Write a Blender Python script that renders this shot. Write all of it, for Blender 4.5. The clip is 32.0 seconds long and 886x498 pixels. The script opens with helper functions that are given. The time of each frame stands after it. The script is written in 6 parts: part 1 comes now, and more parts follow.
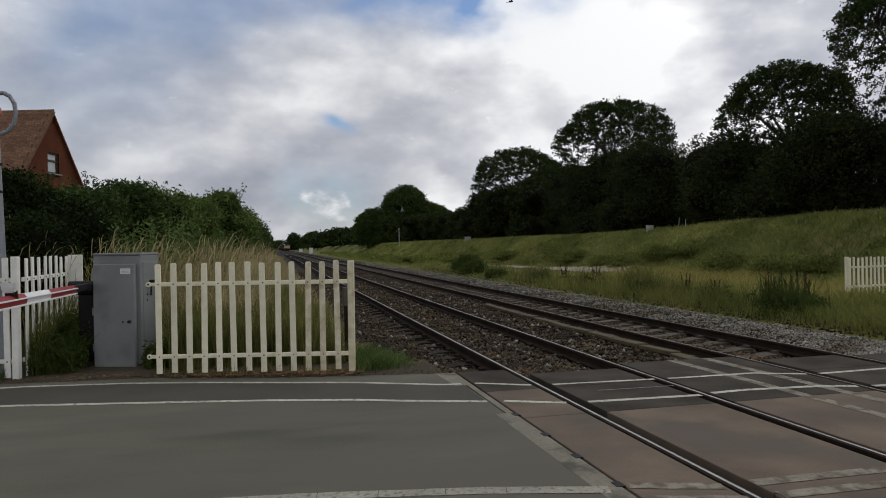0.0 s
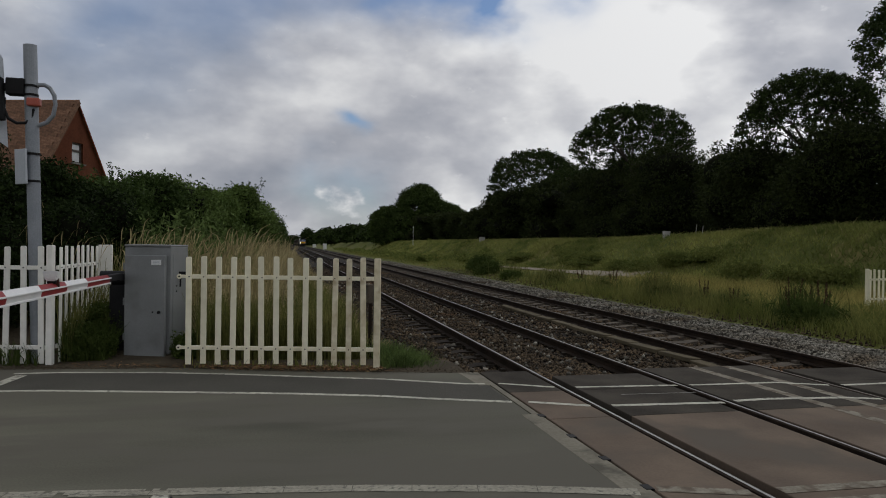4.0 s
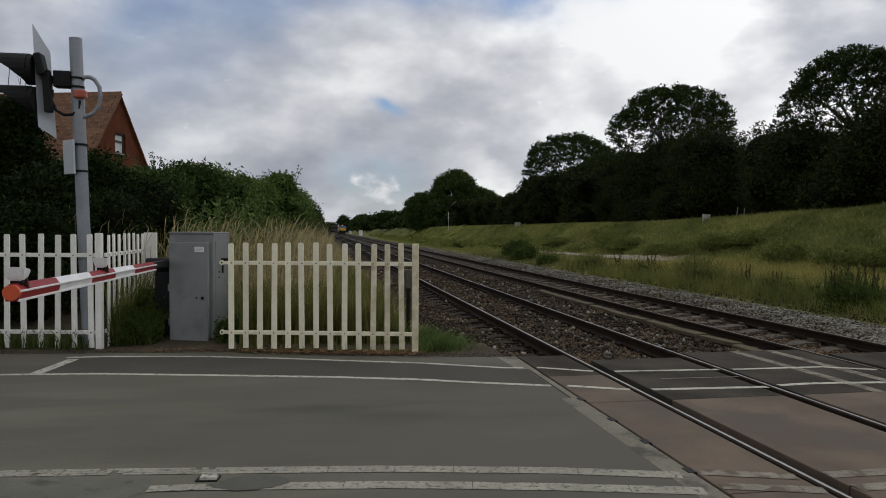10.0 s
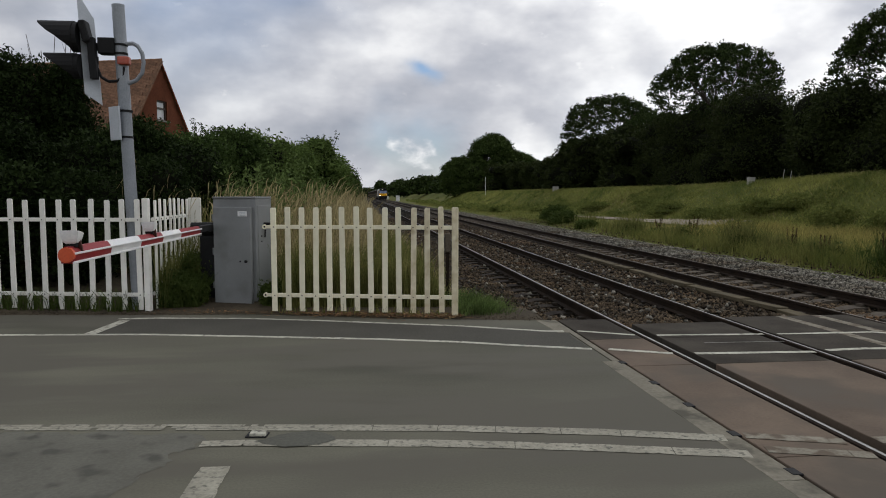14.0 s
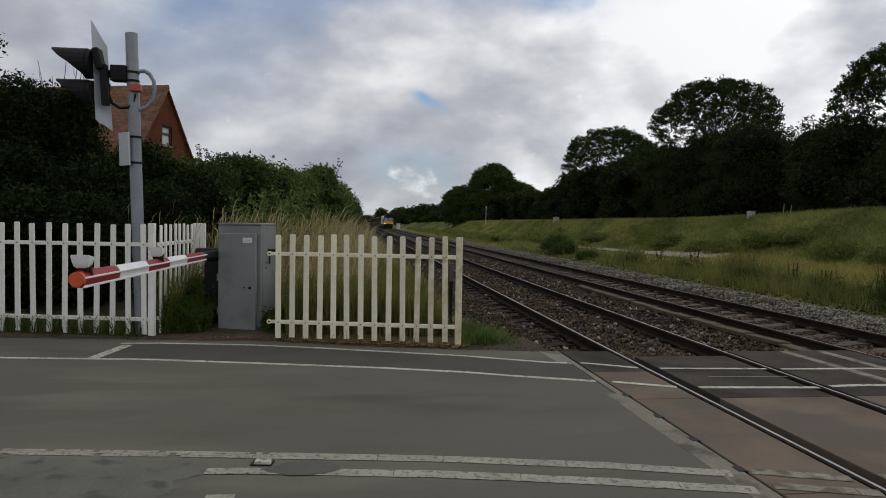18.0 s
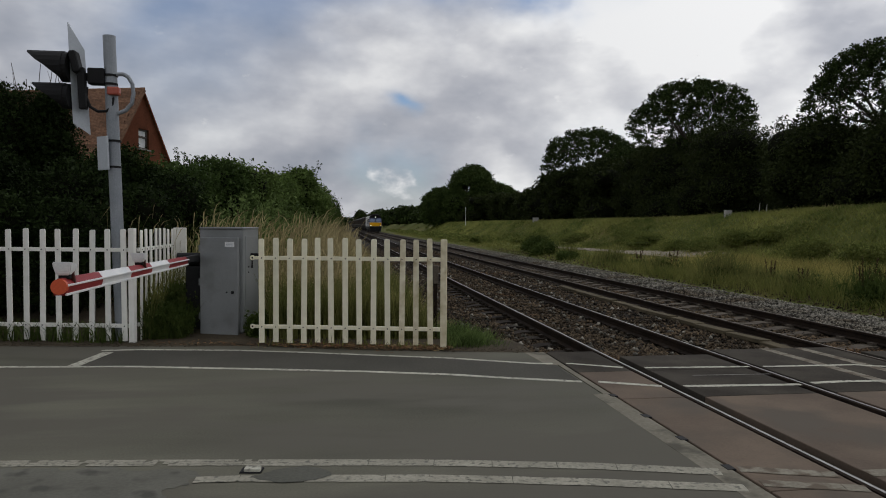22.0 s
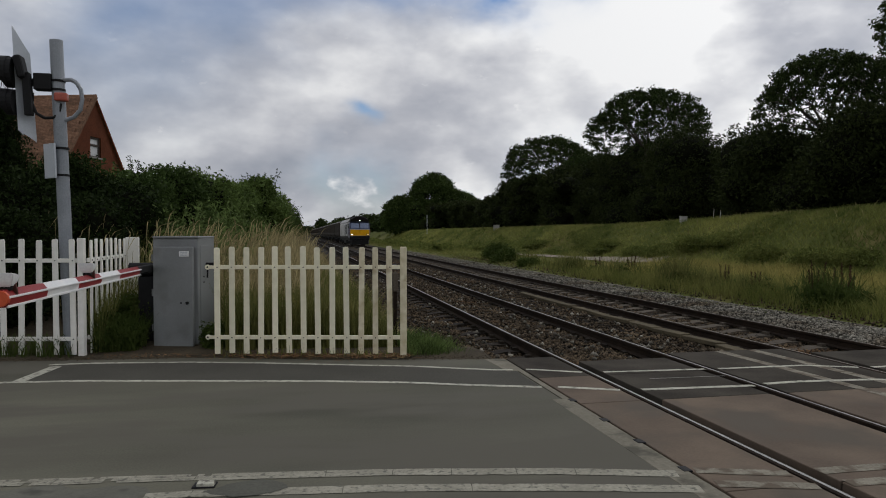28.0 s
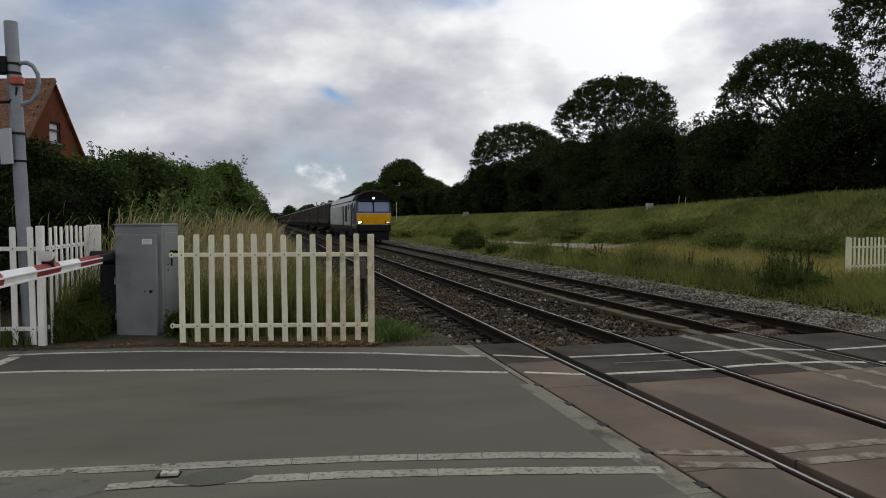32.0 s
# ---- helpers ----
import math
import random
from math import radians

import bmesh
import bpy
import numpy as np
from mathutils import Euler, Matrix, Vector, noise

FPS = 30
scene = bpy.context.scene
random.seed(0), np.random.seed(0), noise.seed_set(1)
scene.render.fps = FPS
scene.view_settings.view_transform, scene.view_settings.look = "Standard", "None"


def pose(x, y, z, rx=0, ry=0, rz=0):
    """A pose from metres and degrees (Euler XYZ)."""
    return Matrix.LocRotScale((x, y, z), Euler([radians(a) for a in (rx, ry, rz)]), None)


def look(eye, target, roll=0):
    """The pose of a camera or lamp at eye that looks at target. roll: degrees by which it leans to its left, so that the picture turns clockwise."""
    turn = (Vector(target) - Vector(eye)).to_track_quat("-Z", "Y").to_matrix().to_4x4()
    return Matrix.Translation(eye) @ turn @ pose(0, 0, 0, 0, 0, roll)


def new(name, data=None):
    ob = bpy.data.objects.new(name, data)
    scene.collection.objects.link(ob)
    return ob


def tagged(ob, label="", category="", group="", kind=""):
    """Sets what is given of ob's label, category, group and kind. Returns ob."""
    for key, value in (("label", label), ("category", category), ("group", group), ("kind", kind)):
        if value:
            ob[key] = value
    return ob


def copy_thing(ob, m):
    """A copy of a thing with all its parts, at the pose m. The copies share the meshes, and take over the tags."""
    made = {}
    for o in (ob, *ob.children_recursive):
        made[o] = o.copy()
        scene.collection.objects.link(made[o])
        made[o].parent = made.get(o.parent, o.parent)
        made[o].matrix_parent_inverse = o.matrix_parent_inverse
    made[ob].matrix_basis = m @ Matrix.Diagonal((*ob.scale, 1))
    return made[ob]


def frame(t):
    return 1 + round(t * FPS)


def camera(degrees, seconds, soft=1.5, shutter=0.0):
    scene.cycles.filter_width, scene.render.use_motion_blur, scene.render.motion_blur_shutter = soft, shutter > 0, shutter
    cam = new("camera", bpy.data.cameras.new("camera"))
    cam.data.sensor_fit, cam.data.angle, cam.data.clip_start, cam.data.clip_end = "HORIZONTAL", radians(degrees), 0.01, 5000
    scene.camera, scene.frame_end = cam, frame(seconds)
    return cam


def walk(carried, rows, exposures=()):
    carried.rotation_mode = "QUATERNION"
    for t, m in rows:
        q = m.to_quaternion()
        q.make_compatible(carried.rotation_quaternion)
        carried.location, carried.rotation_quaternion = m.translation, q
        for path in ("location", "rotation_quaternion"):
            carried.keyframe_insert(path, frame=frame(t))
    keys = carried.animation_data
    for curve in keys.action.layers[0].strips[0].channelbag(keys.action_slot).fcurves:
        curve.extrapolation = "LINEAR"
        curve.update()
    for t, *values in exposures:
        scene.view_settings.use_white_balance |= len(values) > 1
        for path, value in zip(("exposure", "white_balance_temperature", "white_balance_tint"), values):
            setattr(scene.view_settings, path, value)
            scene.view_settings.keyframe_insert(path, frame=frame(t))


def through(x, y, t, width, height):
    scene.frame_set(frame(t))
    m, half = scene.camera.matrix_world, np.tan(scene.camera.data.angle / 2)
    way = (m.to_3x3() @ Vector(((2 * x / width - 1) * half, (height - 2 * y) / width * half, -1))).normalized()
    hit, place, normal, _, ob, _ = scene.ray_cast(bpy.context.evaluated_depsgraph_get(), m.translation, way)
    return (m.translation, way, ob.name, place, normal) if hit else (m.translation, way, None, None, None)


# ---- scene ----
# world: x = 0 is the outer rail of the first track, y runs along the line, z = 0 is road and rail level
cam = camera(65.23, 32.0, soft=1.0)
PATH = [
    (0.0, -3.003, -9.618, 1.651, 89.69, 0.88, -13.81),
    (0.5, -3.000, -9.622, 1.653, 89.94, 0.30, -13.90),
    (1.0, -3.002, -9.630, 1.646, 90.70, 0.19, -13.62),
    (1.5, -3.012, -9.625, 1.651, 90.46, 0.17, -13.43),
    (2.0, -3.038, -9.649, 1.661, 90.46, 0.18, -12.89),
    (2.5, -3.071, -9.647, 1.659, 90.87, 0.13, -12.86),
    (3.0, -3.128, -9.656, 1.661, 91.01, 0.47, -13.53),
    (3.5, -3.176, -9.668, 1.668, 89.85, -0.36, -13.20),
    (5.5, -3.233, -9.708, 1.662, 89.41, -0.47, -11.40),
    (6.0, -3.203, -9.707, 1.673, 89.68, -0.05, -9.82),
    (6.5, -3.212, -9.714, 1.655, 87.73, 0.40, -8.47),
    (7.0, -3.233, -9.744, 1.663, 88.63, 2.36, -6.65),
    (7.5, -3.224, -9.733, 1.654, 87.13, 0.18, -8.63),
    (8.0, -3.223, -9.732, 1.660, 87.91, 0.08, -9.04),
    (8.5, -3.222, -9.723, 1.657, 88.46, 0.01, -8.95),
    (9.0, -3.219, -9.705, 1.658, 88.82, -0.25, -9.05),
    (9.5, -3.224, -9.695, 1.656, 88.41, -0.12, -9.10),
    (10.0, -3.239, -9.699, 1.654, 88.44, -0.28, -9.86),
    (10.5, -3.246, -9.715, 1.655, 88.20, -0.15, -10.31),
    (11.0, -3.257, -9.727, 1.647, 88.28, 0.13, -9.82),
    (11.5, -3.259, -9.725, 1.649, 88.12, 0.21, -10.05),
    (12.0, -3.280, -9.719, 1.652, 88.21, -0.86, -10.43),
    (12.5, -3.303, -9.719, 1.649, 87.90, -1.27, -6.39),
    (13.0, -3.297, -9.730, 1.609, 87.37, -0.03, -5.28),
    (13.5, -3.283, -9.705, 1.619, 85.73, 0.56, -6.45),
    (14.0, -3.276, -9.690, 1.635, 85.54, -0.01, -6.82),
    (14.5, -3.265, -9.689, 1.627, 85.46, 0.36, -7.26),
    (16.5, -3.349, -9.716, 1.634, 86.35, 0.10, -9.72),
    (17.0, -3.323, -9.689, 1.651, 86.40, -0.70, -9.68),
    (17.5, -3.297, -9.709, 1.632, 88.37, -0.61, -7.47),
    (18.0, -3.342, -9.726, 1.650, 87.90, -0.92, -6.80),
    (18.5, -3.402, -9.735, 1.655, 86.72, 1.02, -6.38),
    (19.0, -3.418, -9.737, 1.656, 88.57, 0.30, -8.94),
    (19.5, -3.423, -9.732, 1.656, 89.95, -0.37, -9.13),
    (20.0, -3.414, -9.717, 1.655, 88.96, -0.78, -10.18),
    (20.5, -3.397, -9.698, 1.661, 89.23, -0.57, -10.87),
    (21.0, -3.395, -9.694, 1.657, 88.29, -0.31, -10.50),
    (21.5, -3.399, -9.706, 1.661, 88.32, -0.21, -8.25),
    (22.0, -3.405, -9.709, 1.662, 88.03, -0.40, -8.50),
    (22.5, -3.400, -9.700, 1.663, 87.84, -0.62, -8.97),
    (23.0, -3.395, -9.700, 1.656, 88.04, -0.18, -9.21),
    (23.5, -3.385, -9.691, 1.655, 87.56, -0.05, -9.06),
    (24.0, -3.380, -9.699, 1.647, 87.51, 0.58, -8.54),
    (24.5, -3.380, -9.698, 1.653, 87.48, 0.15, -9.08),
    (25.0, -3.389, -9.702, 1.651, 88.16, -0.04, -8.83),
    (25.5, -3.387, -9.705, 1.655, 88.47, -0.08, -9.17),
    (27.5, -3.371, -9.683, 1.655, 89.06, -0.24, -11.13),
    (28.0, -3.366, -9.682, 1.650, 88.70, 0.05, -11.67),
    (28.5, -3.362, -9.696, 1.637, 87.34, -0.19, -11.87),
    (29.0, -3.384, -9.689, 1.636, 86.76, -0.37, -11.62),
    (29.5, -3.399, -9.699, 1.650, 87.46, 0.17, -10.26),
    (30.0, -3.396, -9.702, 1.650, 86.64, 0.11, -10.76),
    (30.5, -3.359, -9.718, 1.643, 86.17, 0.17, -11.93),
    (31.0, -3.363, -9.714, 1.641, 87.00, -0.03, -13.00),
    (31.5, -3.353, -9.711, 1.649, 87.60, -0.09, -13.77),
    (32.0, -3.341, -9.700, 1.651, 87.62, 0.12, -14.18),
]
walk(cam, [(t, pose(*p)) for t, *p in PATH], exposures=[(0.0, 0.03), (1.0, -0.19), (3.0, -0.23), (6.0, -0.29), (7.0, 0.02), (8.0, 0.05), (10.0, 0.0), (13.0, 0.03), (14.0, 0.18), (17.0, 0.25), (18.0, 0.02), (19.0, 0.05), (20.0, -0.26), (21.0, -0.14), (24.0, -0.12), (25.0, 0.0), (26.0, 0.0), (28.0, -0.08), (29.0, 0.17), (31.0, 0.08), (32.0, 0.08)])

# ---- sky and sun: bright broken cloud, the sun hidden behind it on the far right ----
SUN_AZ, SUN_EL = 62.0, 42.0
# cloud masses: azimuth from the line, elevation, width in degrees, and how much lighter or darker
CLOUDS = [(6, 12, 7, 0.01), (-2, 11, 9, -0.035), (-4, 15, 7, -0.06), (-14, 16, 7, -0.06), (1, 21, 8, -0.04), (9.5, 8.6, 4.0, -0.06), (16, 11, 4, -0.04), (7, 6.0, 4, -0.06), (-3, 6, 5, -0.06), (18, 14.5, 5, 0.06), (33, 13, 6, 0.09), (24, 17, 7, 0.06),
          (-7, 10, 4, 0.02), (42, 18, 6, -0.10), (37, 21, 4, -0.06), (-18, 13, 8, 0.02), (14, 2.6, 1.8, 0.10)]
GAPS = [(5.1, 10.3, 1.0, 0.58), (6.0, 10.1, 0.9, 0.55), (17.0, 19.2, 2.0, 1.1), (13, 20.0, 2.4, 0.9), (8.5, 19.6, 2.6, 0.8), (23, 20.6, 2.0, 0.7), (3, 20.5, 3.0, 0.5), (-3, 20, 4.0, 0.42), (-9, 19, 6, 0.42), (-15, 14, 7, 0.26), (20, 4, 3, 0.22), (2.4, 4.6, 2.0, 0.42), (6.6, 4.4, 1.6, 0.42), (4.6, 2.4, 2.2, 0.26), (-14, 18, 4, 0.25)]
world = bpy.data.worlds.new("sky")
scene.world = world
world.use_nodes = True


def build_sky():
    tree = world.node_tree
    tree.nodes.clear()
    link = tree.links.new
    out = tree.nodes.new("ShaderNodeOutputWorld")
    back = tree.nodes.new("ShaderNodeBackground")
    back.inputs["Strength"].default_value = 1.0
    sky = tree.nodes.new("ShaderNodeTexSky")
    sky.sky_type, sky.sun_disc = "NISHITA", False
    sky.sun_elevation, sky.sun_rotation = radians(SUN_EL), radians(SUN_AZ)
    dim = tree.nodes.new("ShaderNodeMix")
    dim.data_type, dim.blend_type = "RGBA", "MULTIPLY"
    dim.inputs[0].default_value = 1.0
    dim.inputs[7].default_value = (0.066, 0.078, 0.094, 1)
    link(sky.outputs[0], dim.inputs[6])
    coord = tree.nodes.new("ShaderNodeTexCoord")
    def maths(op, a, b=None, clamp=False):
        m = tree.nodes.new("ShaderNodeMath")
        m.operation, m.use_clamp = op, clamp
        for k, v in enumerate((a, b)):
            if v is None:
                continue
            if isinstance(v, (int, float)):
                m.inputs[k].default_value = v
            else:
                link(v, m.inputs[k])
        return m.outputs[0]

    # ragged way of view: a little noise added to the direction
    def noise_at(vector, scale, detail, rough, warp=0.0, colour=False):
        n = tree.nodes.new("ShaderNodeTexNoise")
        n.inputs["Scale"].default_value, n.inputs["Detail"].default_value = scale, detail
        n.inputs["Roughness"].default_value, n.inputs["Distortion"].default_value = rough, warp
        link(vector, n.inputs["Vector"])
        return n.outputs[1 if colour else 0]

    def vmath(op, a, b):
        m = tree.nodes.new("ShaderNodeVectorMath")
        m.operation = op
        for k, v in enumerate((a, b)):
            if isinstance(v, (tuple, Vector)):
                m.inputs[k].default_value = v
            else:
                link(v, m.inputs[k])
        return m

    way = coord.outputs["Generated"]
    low = vmath("MULTIPLY", way, (1.0, 1.0, 1.8)).outputs[0]
    rag = vmath("SUBTRACT", noise_at(low, 9.0, 4.0, 0.52, 0.0, True), (0.5, 0.5, 0.5)).outputs[0]
    torn = vmath("NORMALIZE", vmath("ADD", way, vmath("MULTIPLY", rag, (0.12, 0.12, 0.09)).outputs[0]).outputs[0], (0, 0, 0)).outputs[0]

    def ramp(value, stops):
        r = tree.nodes.new("ShaderNodeValToRGB")
        while len(r.color_ramp.elements) < len(stops):
            r.color_ramp.elements.new(0.5)
        for e, (p, c) in zip(r.color_ramp.elements, stops):
            e.position = p
            e.color = (c, c, c, 1) if isinstance(c, (int, float)) else (*c, 1)
        link(value, r.inputs[0])
        return r.outputs[0]

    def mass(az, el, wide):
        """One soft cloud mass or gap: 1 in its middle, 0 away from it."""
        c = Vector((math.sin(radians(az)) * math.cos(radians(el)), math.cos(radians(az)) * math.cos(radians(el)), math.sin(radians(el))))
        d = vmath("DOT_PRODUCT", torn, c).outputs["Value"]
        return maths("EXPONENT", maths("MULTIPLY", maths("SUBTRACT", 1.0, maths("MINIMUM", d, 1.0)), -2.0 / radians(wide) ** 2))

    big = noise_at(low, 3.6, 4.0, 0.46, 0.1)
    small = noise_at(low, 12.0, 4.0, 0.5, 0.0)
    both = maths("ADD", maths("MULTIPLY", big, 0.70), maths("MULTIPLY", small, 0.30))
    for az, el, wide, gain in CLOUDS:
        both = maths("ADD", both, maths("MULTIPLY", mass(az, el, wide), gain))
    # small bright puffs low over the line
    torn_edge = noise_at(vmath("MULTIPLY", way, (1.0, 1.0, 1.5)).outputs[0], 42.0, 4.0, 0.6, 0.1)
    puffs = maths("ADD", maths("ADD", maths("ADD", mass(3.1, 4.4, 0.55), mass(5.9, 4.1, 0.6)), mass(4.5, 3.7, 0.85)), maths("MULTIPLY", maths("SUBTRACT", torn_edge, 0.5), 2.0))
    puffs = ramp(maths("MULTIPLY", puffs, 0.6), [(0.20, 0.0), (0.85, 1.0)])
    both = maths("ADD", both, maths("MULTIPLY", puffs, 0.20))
    # brighter towards the hidden sun
    sun_way = Vector((math.sin(radians(SUN_AZ)), math.cos(radians(SUN_AZ)), math.tan(radians(SUN_EL)))).normalized()
    dot = tree.nodes.new("ShaderNodeVectorMath")
    dot.operation = "DOT_PRODUCT"
    link(coord.outputs["Generated"], dot.inputs[0])
    dot.inputs[1].default_value = sun_way
    glow = maths("POWER", maths("MAXIMUM", dot.outputs["Value"], 0.0), 3.0)
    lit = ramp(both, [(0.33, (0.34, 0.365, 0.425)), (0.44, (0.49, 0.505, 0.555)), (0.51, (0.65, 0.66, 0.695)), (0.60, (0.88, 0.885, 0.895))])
    up = tree.nodes.new("ShaderNodeMix")
    up.data_type, up.blend_type = "RGBA", "MULTIPLY"
    up.inputs[0].default_value = 1.0
    link(lit, up.inputs[6])
    gain = maths("ADD", maths("MULTIPLY", glow, 0.38), 0.90)
    link(gain, up.inputs[7])
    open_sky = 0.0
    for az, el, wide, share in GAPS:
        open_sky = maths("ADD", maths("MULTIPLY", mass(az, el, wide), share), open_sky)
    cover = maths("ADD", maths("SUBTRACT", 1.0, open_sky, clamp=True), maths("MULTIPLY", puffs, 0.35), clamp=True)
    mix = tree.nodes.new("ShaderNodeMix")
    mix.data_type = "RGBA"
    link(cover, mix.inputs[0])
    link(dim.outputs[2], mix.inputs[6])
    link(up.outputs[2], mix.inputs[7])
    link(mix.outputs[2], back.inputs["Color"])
    link(back.outputs[0], out.inputs["Surface"])


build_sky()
sun = new("sun", bpy.data.lights.new("sun", "SUN"))
sun.data.energy, sun.data.angle, sun.data.color = 0.55, radians(25), (1.0, 0.97, 0.92)
sun.matrix_world = look((0, 0, 50), (-math.sin(radians(SUN_AZ)) * 50, -math.cos(radians(SUN_AZ)) * 50, 50 - 50 * math.tan(radians(SUN_EL))))


# ---- materials ----
def material(name, low, high, scale=8.0, rough=0.8, fine=60.0, bump=0.25, metal=0.0, spots=None, per_object=0.0, per_island=0.0, stretch=(1, 1, 1), gloss=0.5, grit=0.45):
    """A surface of two colours mixed by noise at two scales, with fine relief; spots: (colour, scale, share) of a third stain."""
    m = bpy.data.materials.new(name)
    m.use_nodes = True
    t = m.node_tree
    link = t.links.new
    bsdf = t.nodes["Principled BSDF"]
    bsdf.inputs["Metallic"].default_value = metal
    bsdf.inputs["Specular IOR Level"].default_value = gloss
    coord = t.nodes.new("ShaderNodeTexCoord")
    move = t.nodes.new("ShaderNodeMapping")
    move.inputs["Scale"].default_value = stretch
    geo = t.nodes.new("ShaderNodeNewGeometry")
    link(geo.outputs["Position"], move.inputs[0])
    if per_object:
        link(coord.outputs["Object"], move.inputs[0])

    def noise_of(s, detail=4.0, even=False):
        n = t.nodes.new("ShaderNodeTexNoise")
        n.inputs["Scale"].default_value, n.inputs["Detail"].default_value = s, detail
        link((coord.outputs["Object"] if per_object else geo.outputs["Position"]) if even else move.outputs[0], n.inputs["Vector"])
        return n.outputs[0]

    a, b = noise_of(scale), noise_of(fine, 3.0, True)
    add = t.nodes.new("ShaderNodeMath")
    add.operation = "MULTIPLY_ADD"
    add.inputs[1].default_value = grit
    link(b, add.inputs[0])
    half = t.nodes.new("ShaderNodeMath")
    half.operation = "MULTIPLY"
    half.inputs[1].default_value = 1.0 - grit
    link(a, half.inputs[0])
    link(half.outputs[0], add.inputs[2])
    r = t.nodes.new("ShaderNodeValToRGB")
    r.color_ramp.elements[0].position, r.color_ramp.elements[1].position = 0.36, 0.64
    r.color_ramp.elements[0].color, r.color_ramp.elements[1].color = (*low, 1), (*high, 1)
    link(add.outputs[0], r.inputs[0])
    colour = r.outputs[0]
    if spots:
        s_colour, s_scale, share = spots
        sr = t.nodes.new("ShaderNodeValToRGB")
        sr.color_ramp.elements[0].position, sr.color_ramp.elements[1].position = 1 - share - 0.06, 1 - share + 0.06
        link(noise_of(s_scale, 6.0), sr.inputs[0])
        mix = t.nodes.new("ShaderNodeMix")
        mix.data_type = "RGBA"
        link(sr.outputs[0], mix.inputs[0])
        link(colour, mix.inputs[6])
        mix.inputs[7].default_value = (*s_colour, 1)
        colour = mix.outputs[2]
    if per_object or per_island:
        info = t.nodes.new("ShaderNodeObjectInfo")
        hsv = t.nodes.new("ShaderNodeHueSaturation")
        mr = t.nodes.new("ShaderNodeMapRange")
        w = per_object or per_island
        mr.inputs["To Min"].default_value, mr.inputs["To Max"].default_value = 1 - w, 1 + w
        link(info.outputs["Random"] if per_object else geo.outputs["Random Per Island"], mr.inputs[0])
        link(mr.outputs[0], hsv.inputs["Value"])
        link(colour, hsv.inputs["Color"])
        colour = hsv.outputs[0]
    link(colour, bsdf.inputs["Base Color"])
    rr = t.nodes.new("ShaderNodeMapRange")
    rr.inputs["To Min"].default_value, rr.inputs["To Max"].default_value = max(0.05, rough - 0.1), min(1.0, rough + 0.1)
    link(a, rr.inputs[0])
    link(rr.outputs[0], bsdf.inputs["Roughness"])
    if bump:
        bp = t.nodes.new("ShaderNodeBump")
        bp.inputs["Strength"].default_value, bp.inputs["Distance"].default_value = bump, 0.01
        link(b, bp.inputs["Height"])
        link(bp.outputs[0], bsdf.inputs["Normal"])
    return m


def glowing(name, colour, strength):
    m = material(name, colour, colour, bump=0)
    b = m.node_tree.nodes["Principled BSDF"]
    b.inputs["Emission Color"].default_value, b.inputs["Emission Strength"].default_value = (*colour, 1), strength
    return m


def leafy(name, low, high, per=0.35, through=0.25, scale=0.9, fine=7.0):
    """Leaves: two greens, varied leaf by leaf, a little light passing through."""
    m = material(name, low, high, scale=scale, fine=fine, rough=0.7, bump=0, per_island=per, gloss=0.05)
    t = m.node_tree
    b = t.nodes["Principled BSDF"]
    tr = t.nodes.new("ShaderNodeBsdfTranslucent")
    mix = t.nodes.new("ShaderNodeMixShader")
    mix.inputs[0].default_value = through
    src = b.inputs["Base Color"].links[0].from_socket
    t.links.new(src, tr.inputs["Color"])
    t.links.new(b.outputs[0], mix.inputs[1])
    t.links.new(tr.outputs[0], mix.inputs[2])
    t.links.new(mix.outputs[0], t.nodes["Material Output"].inputs["Surface"])
    return m


ASPHALT = material("asphalt", (0.0719, 0.07, 0.054), (0.1556, 0.149, 0.1152), 0.45, 0.85, 60.0, 0.05, spots=((0.1024, 0.096, 0.0774), 0.8, 0.5), stretch=(0.45, 1.5, 1), gloss=0.15, grit=0.2)
ASPHALT_DARK = material("dark asphalt", (0.035, 0.031, 0.026), (0.075, 0.067, 0.056), 1.5, 0.95, 40.0, 0.2, gloss=0.05, grit=0.3)
PANEL = material("worn crossing deck", (0.094, 0.071, 0.054), (0.162, 0.124, 0.093), 1.1, 0.85, 40.0, 0.06, spots=((0.100, 0.084, 0.067), 0.9, 0.45), gloss=0.15, grit=0.18)
KERB = material("worn kerb concrete", (0.145, 0.134, 0.1065), (0.225, 0.208, 0.1656), 2.5, 0.9, 30.0, 0.3, spots=((0.09, 0.085, 0.06825), 3.0, 0.38), gloss=0.1)
CONCRETE = material("grey concrete", (0.16, 0.155, 0.145), (0.26, 0.25, 0.235), 2.0, 0.85, 40.0, 0.3)
PAINT_LINE = material("worn white road paint", (0.32, 0.31, 0.2593), (0.54, 0.53, 0.4459), 3.0, 0.75, 40.0, 0.2, spots=((0.15, 0.145, 0.1229), 14.0, 0.40), gloss=0.2)
PAINT_FADED = material("almost worn away road paint", (0.15, 0.135, 0.1047), (0.27, 0.25, 0.2002), 3.0, 0.85, 40.0, 0.2, spots=((0.115, 0.092, 0.06825), 7.0, 0.48), gloss=0.15)
CONCRETE_PALE = material("pale concrete", (0.30, 0.295, 0.28), (0.44, 0.43, 0.41), 2.0, 0.85, 40.0, 0.3)
PAINT_OLD = material("old grey road paint", (0.21, 0.2, 0.1593), (0.345, 0.33, 0.2685), 3.0, 0.8, 40.0, 0.2, spots=((0.12, 0.117, 0.09737), 22.0, 0.40), gloss=0.2)
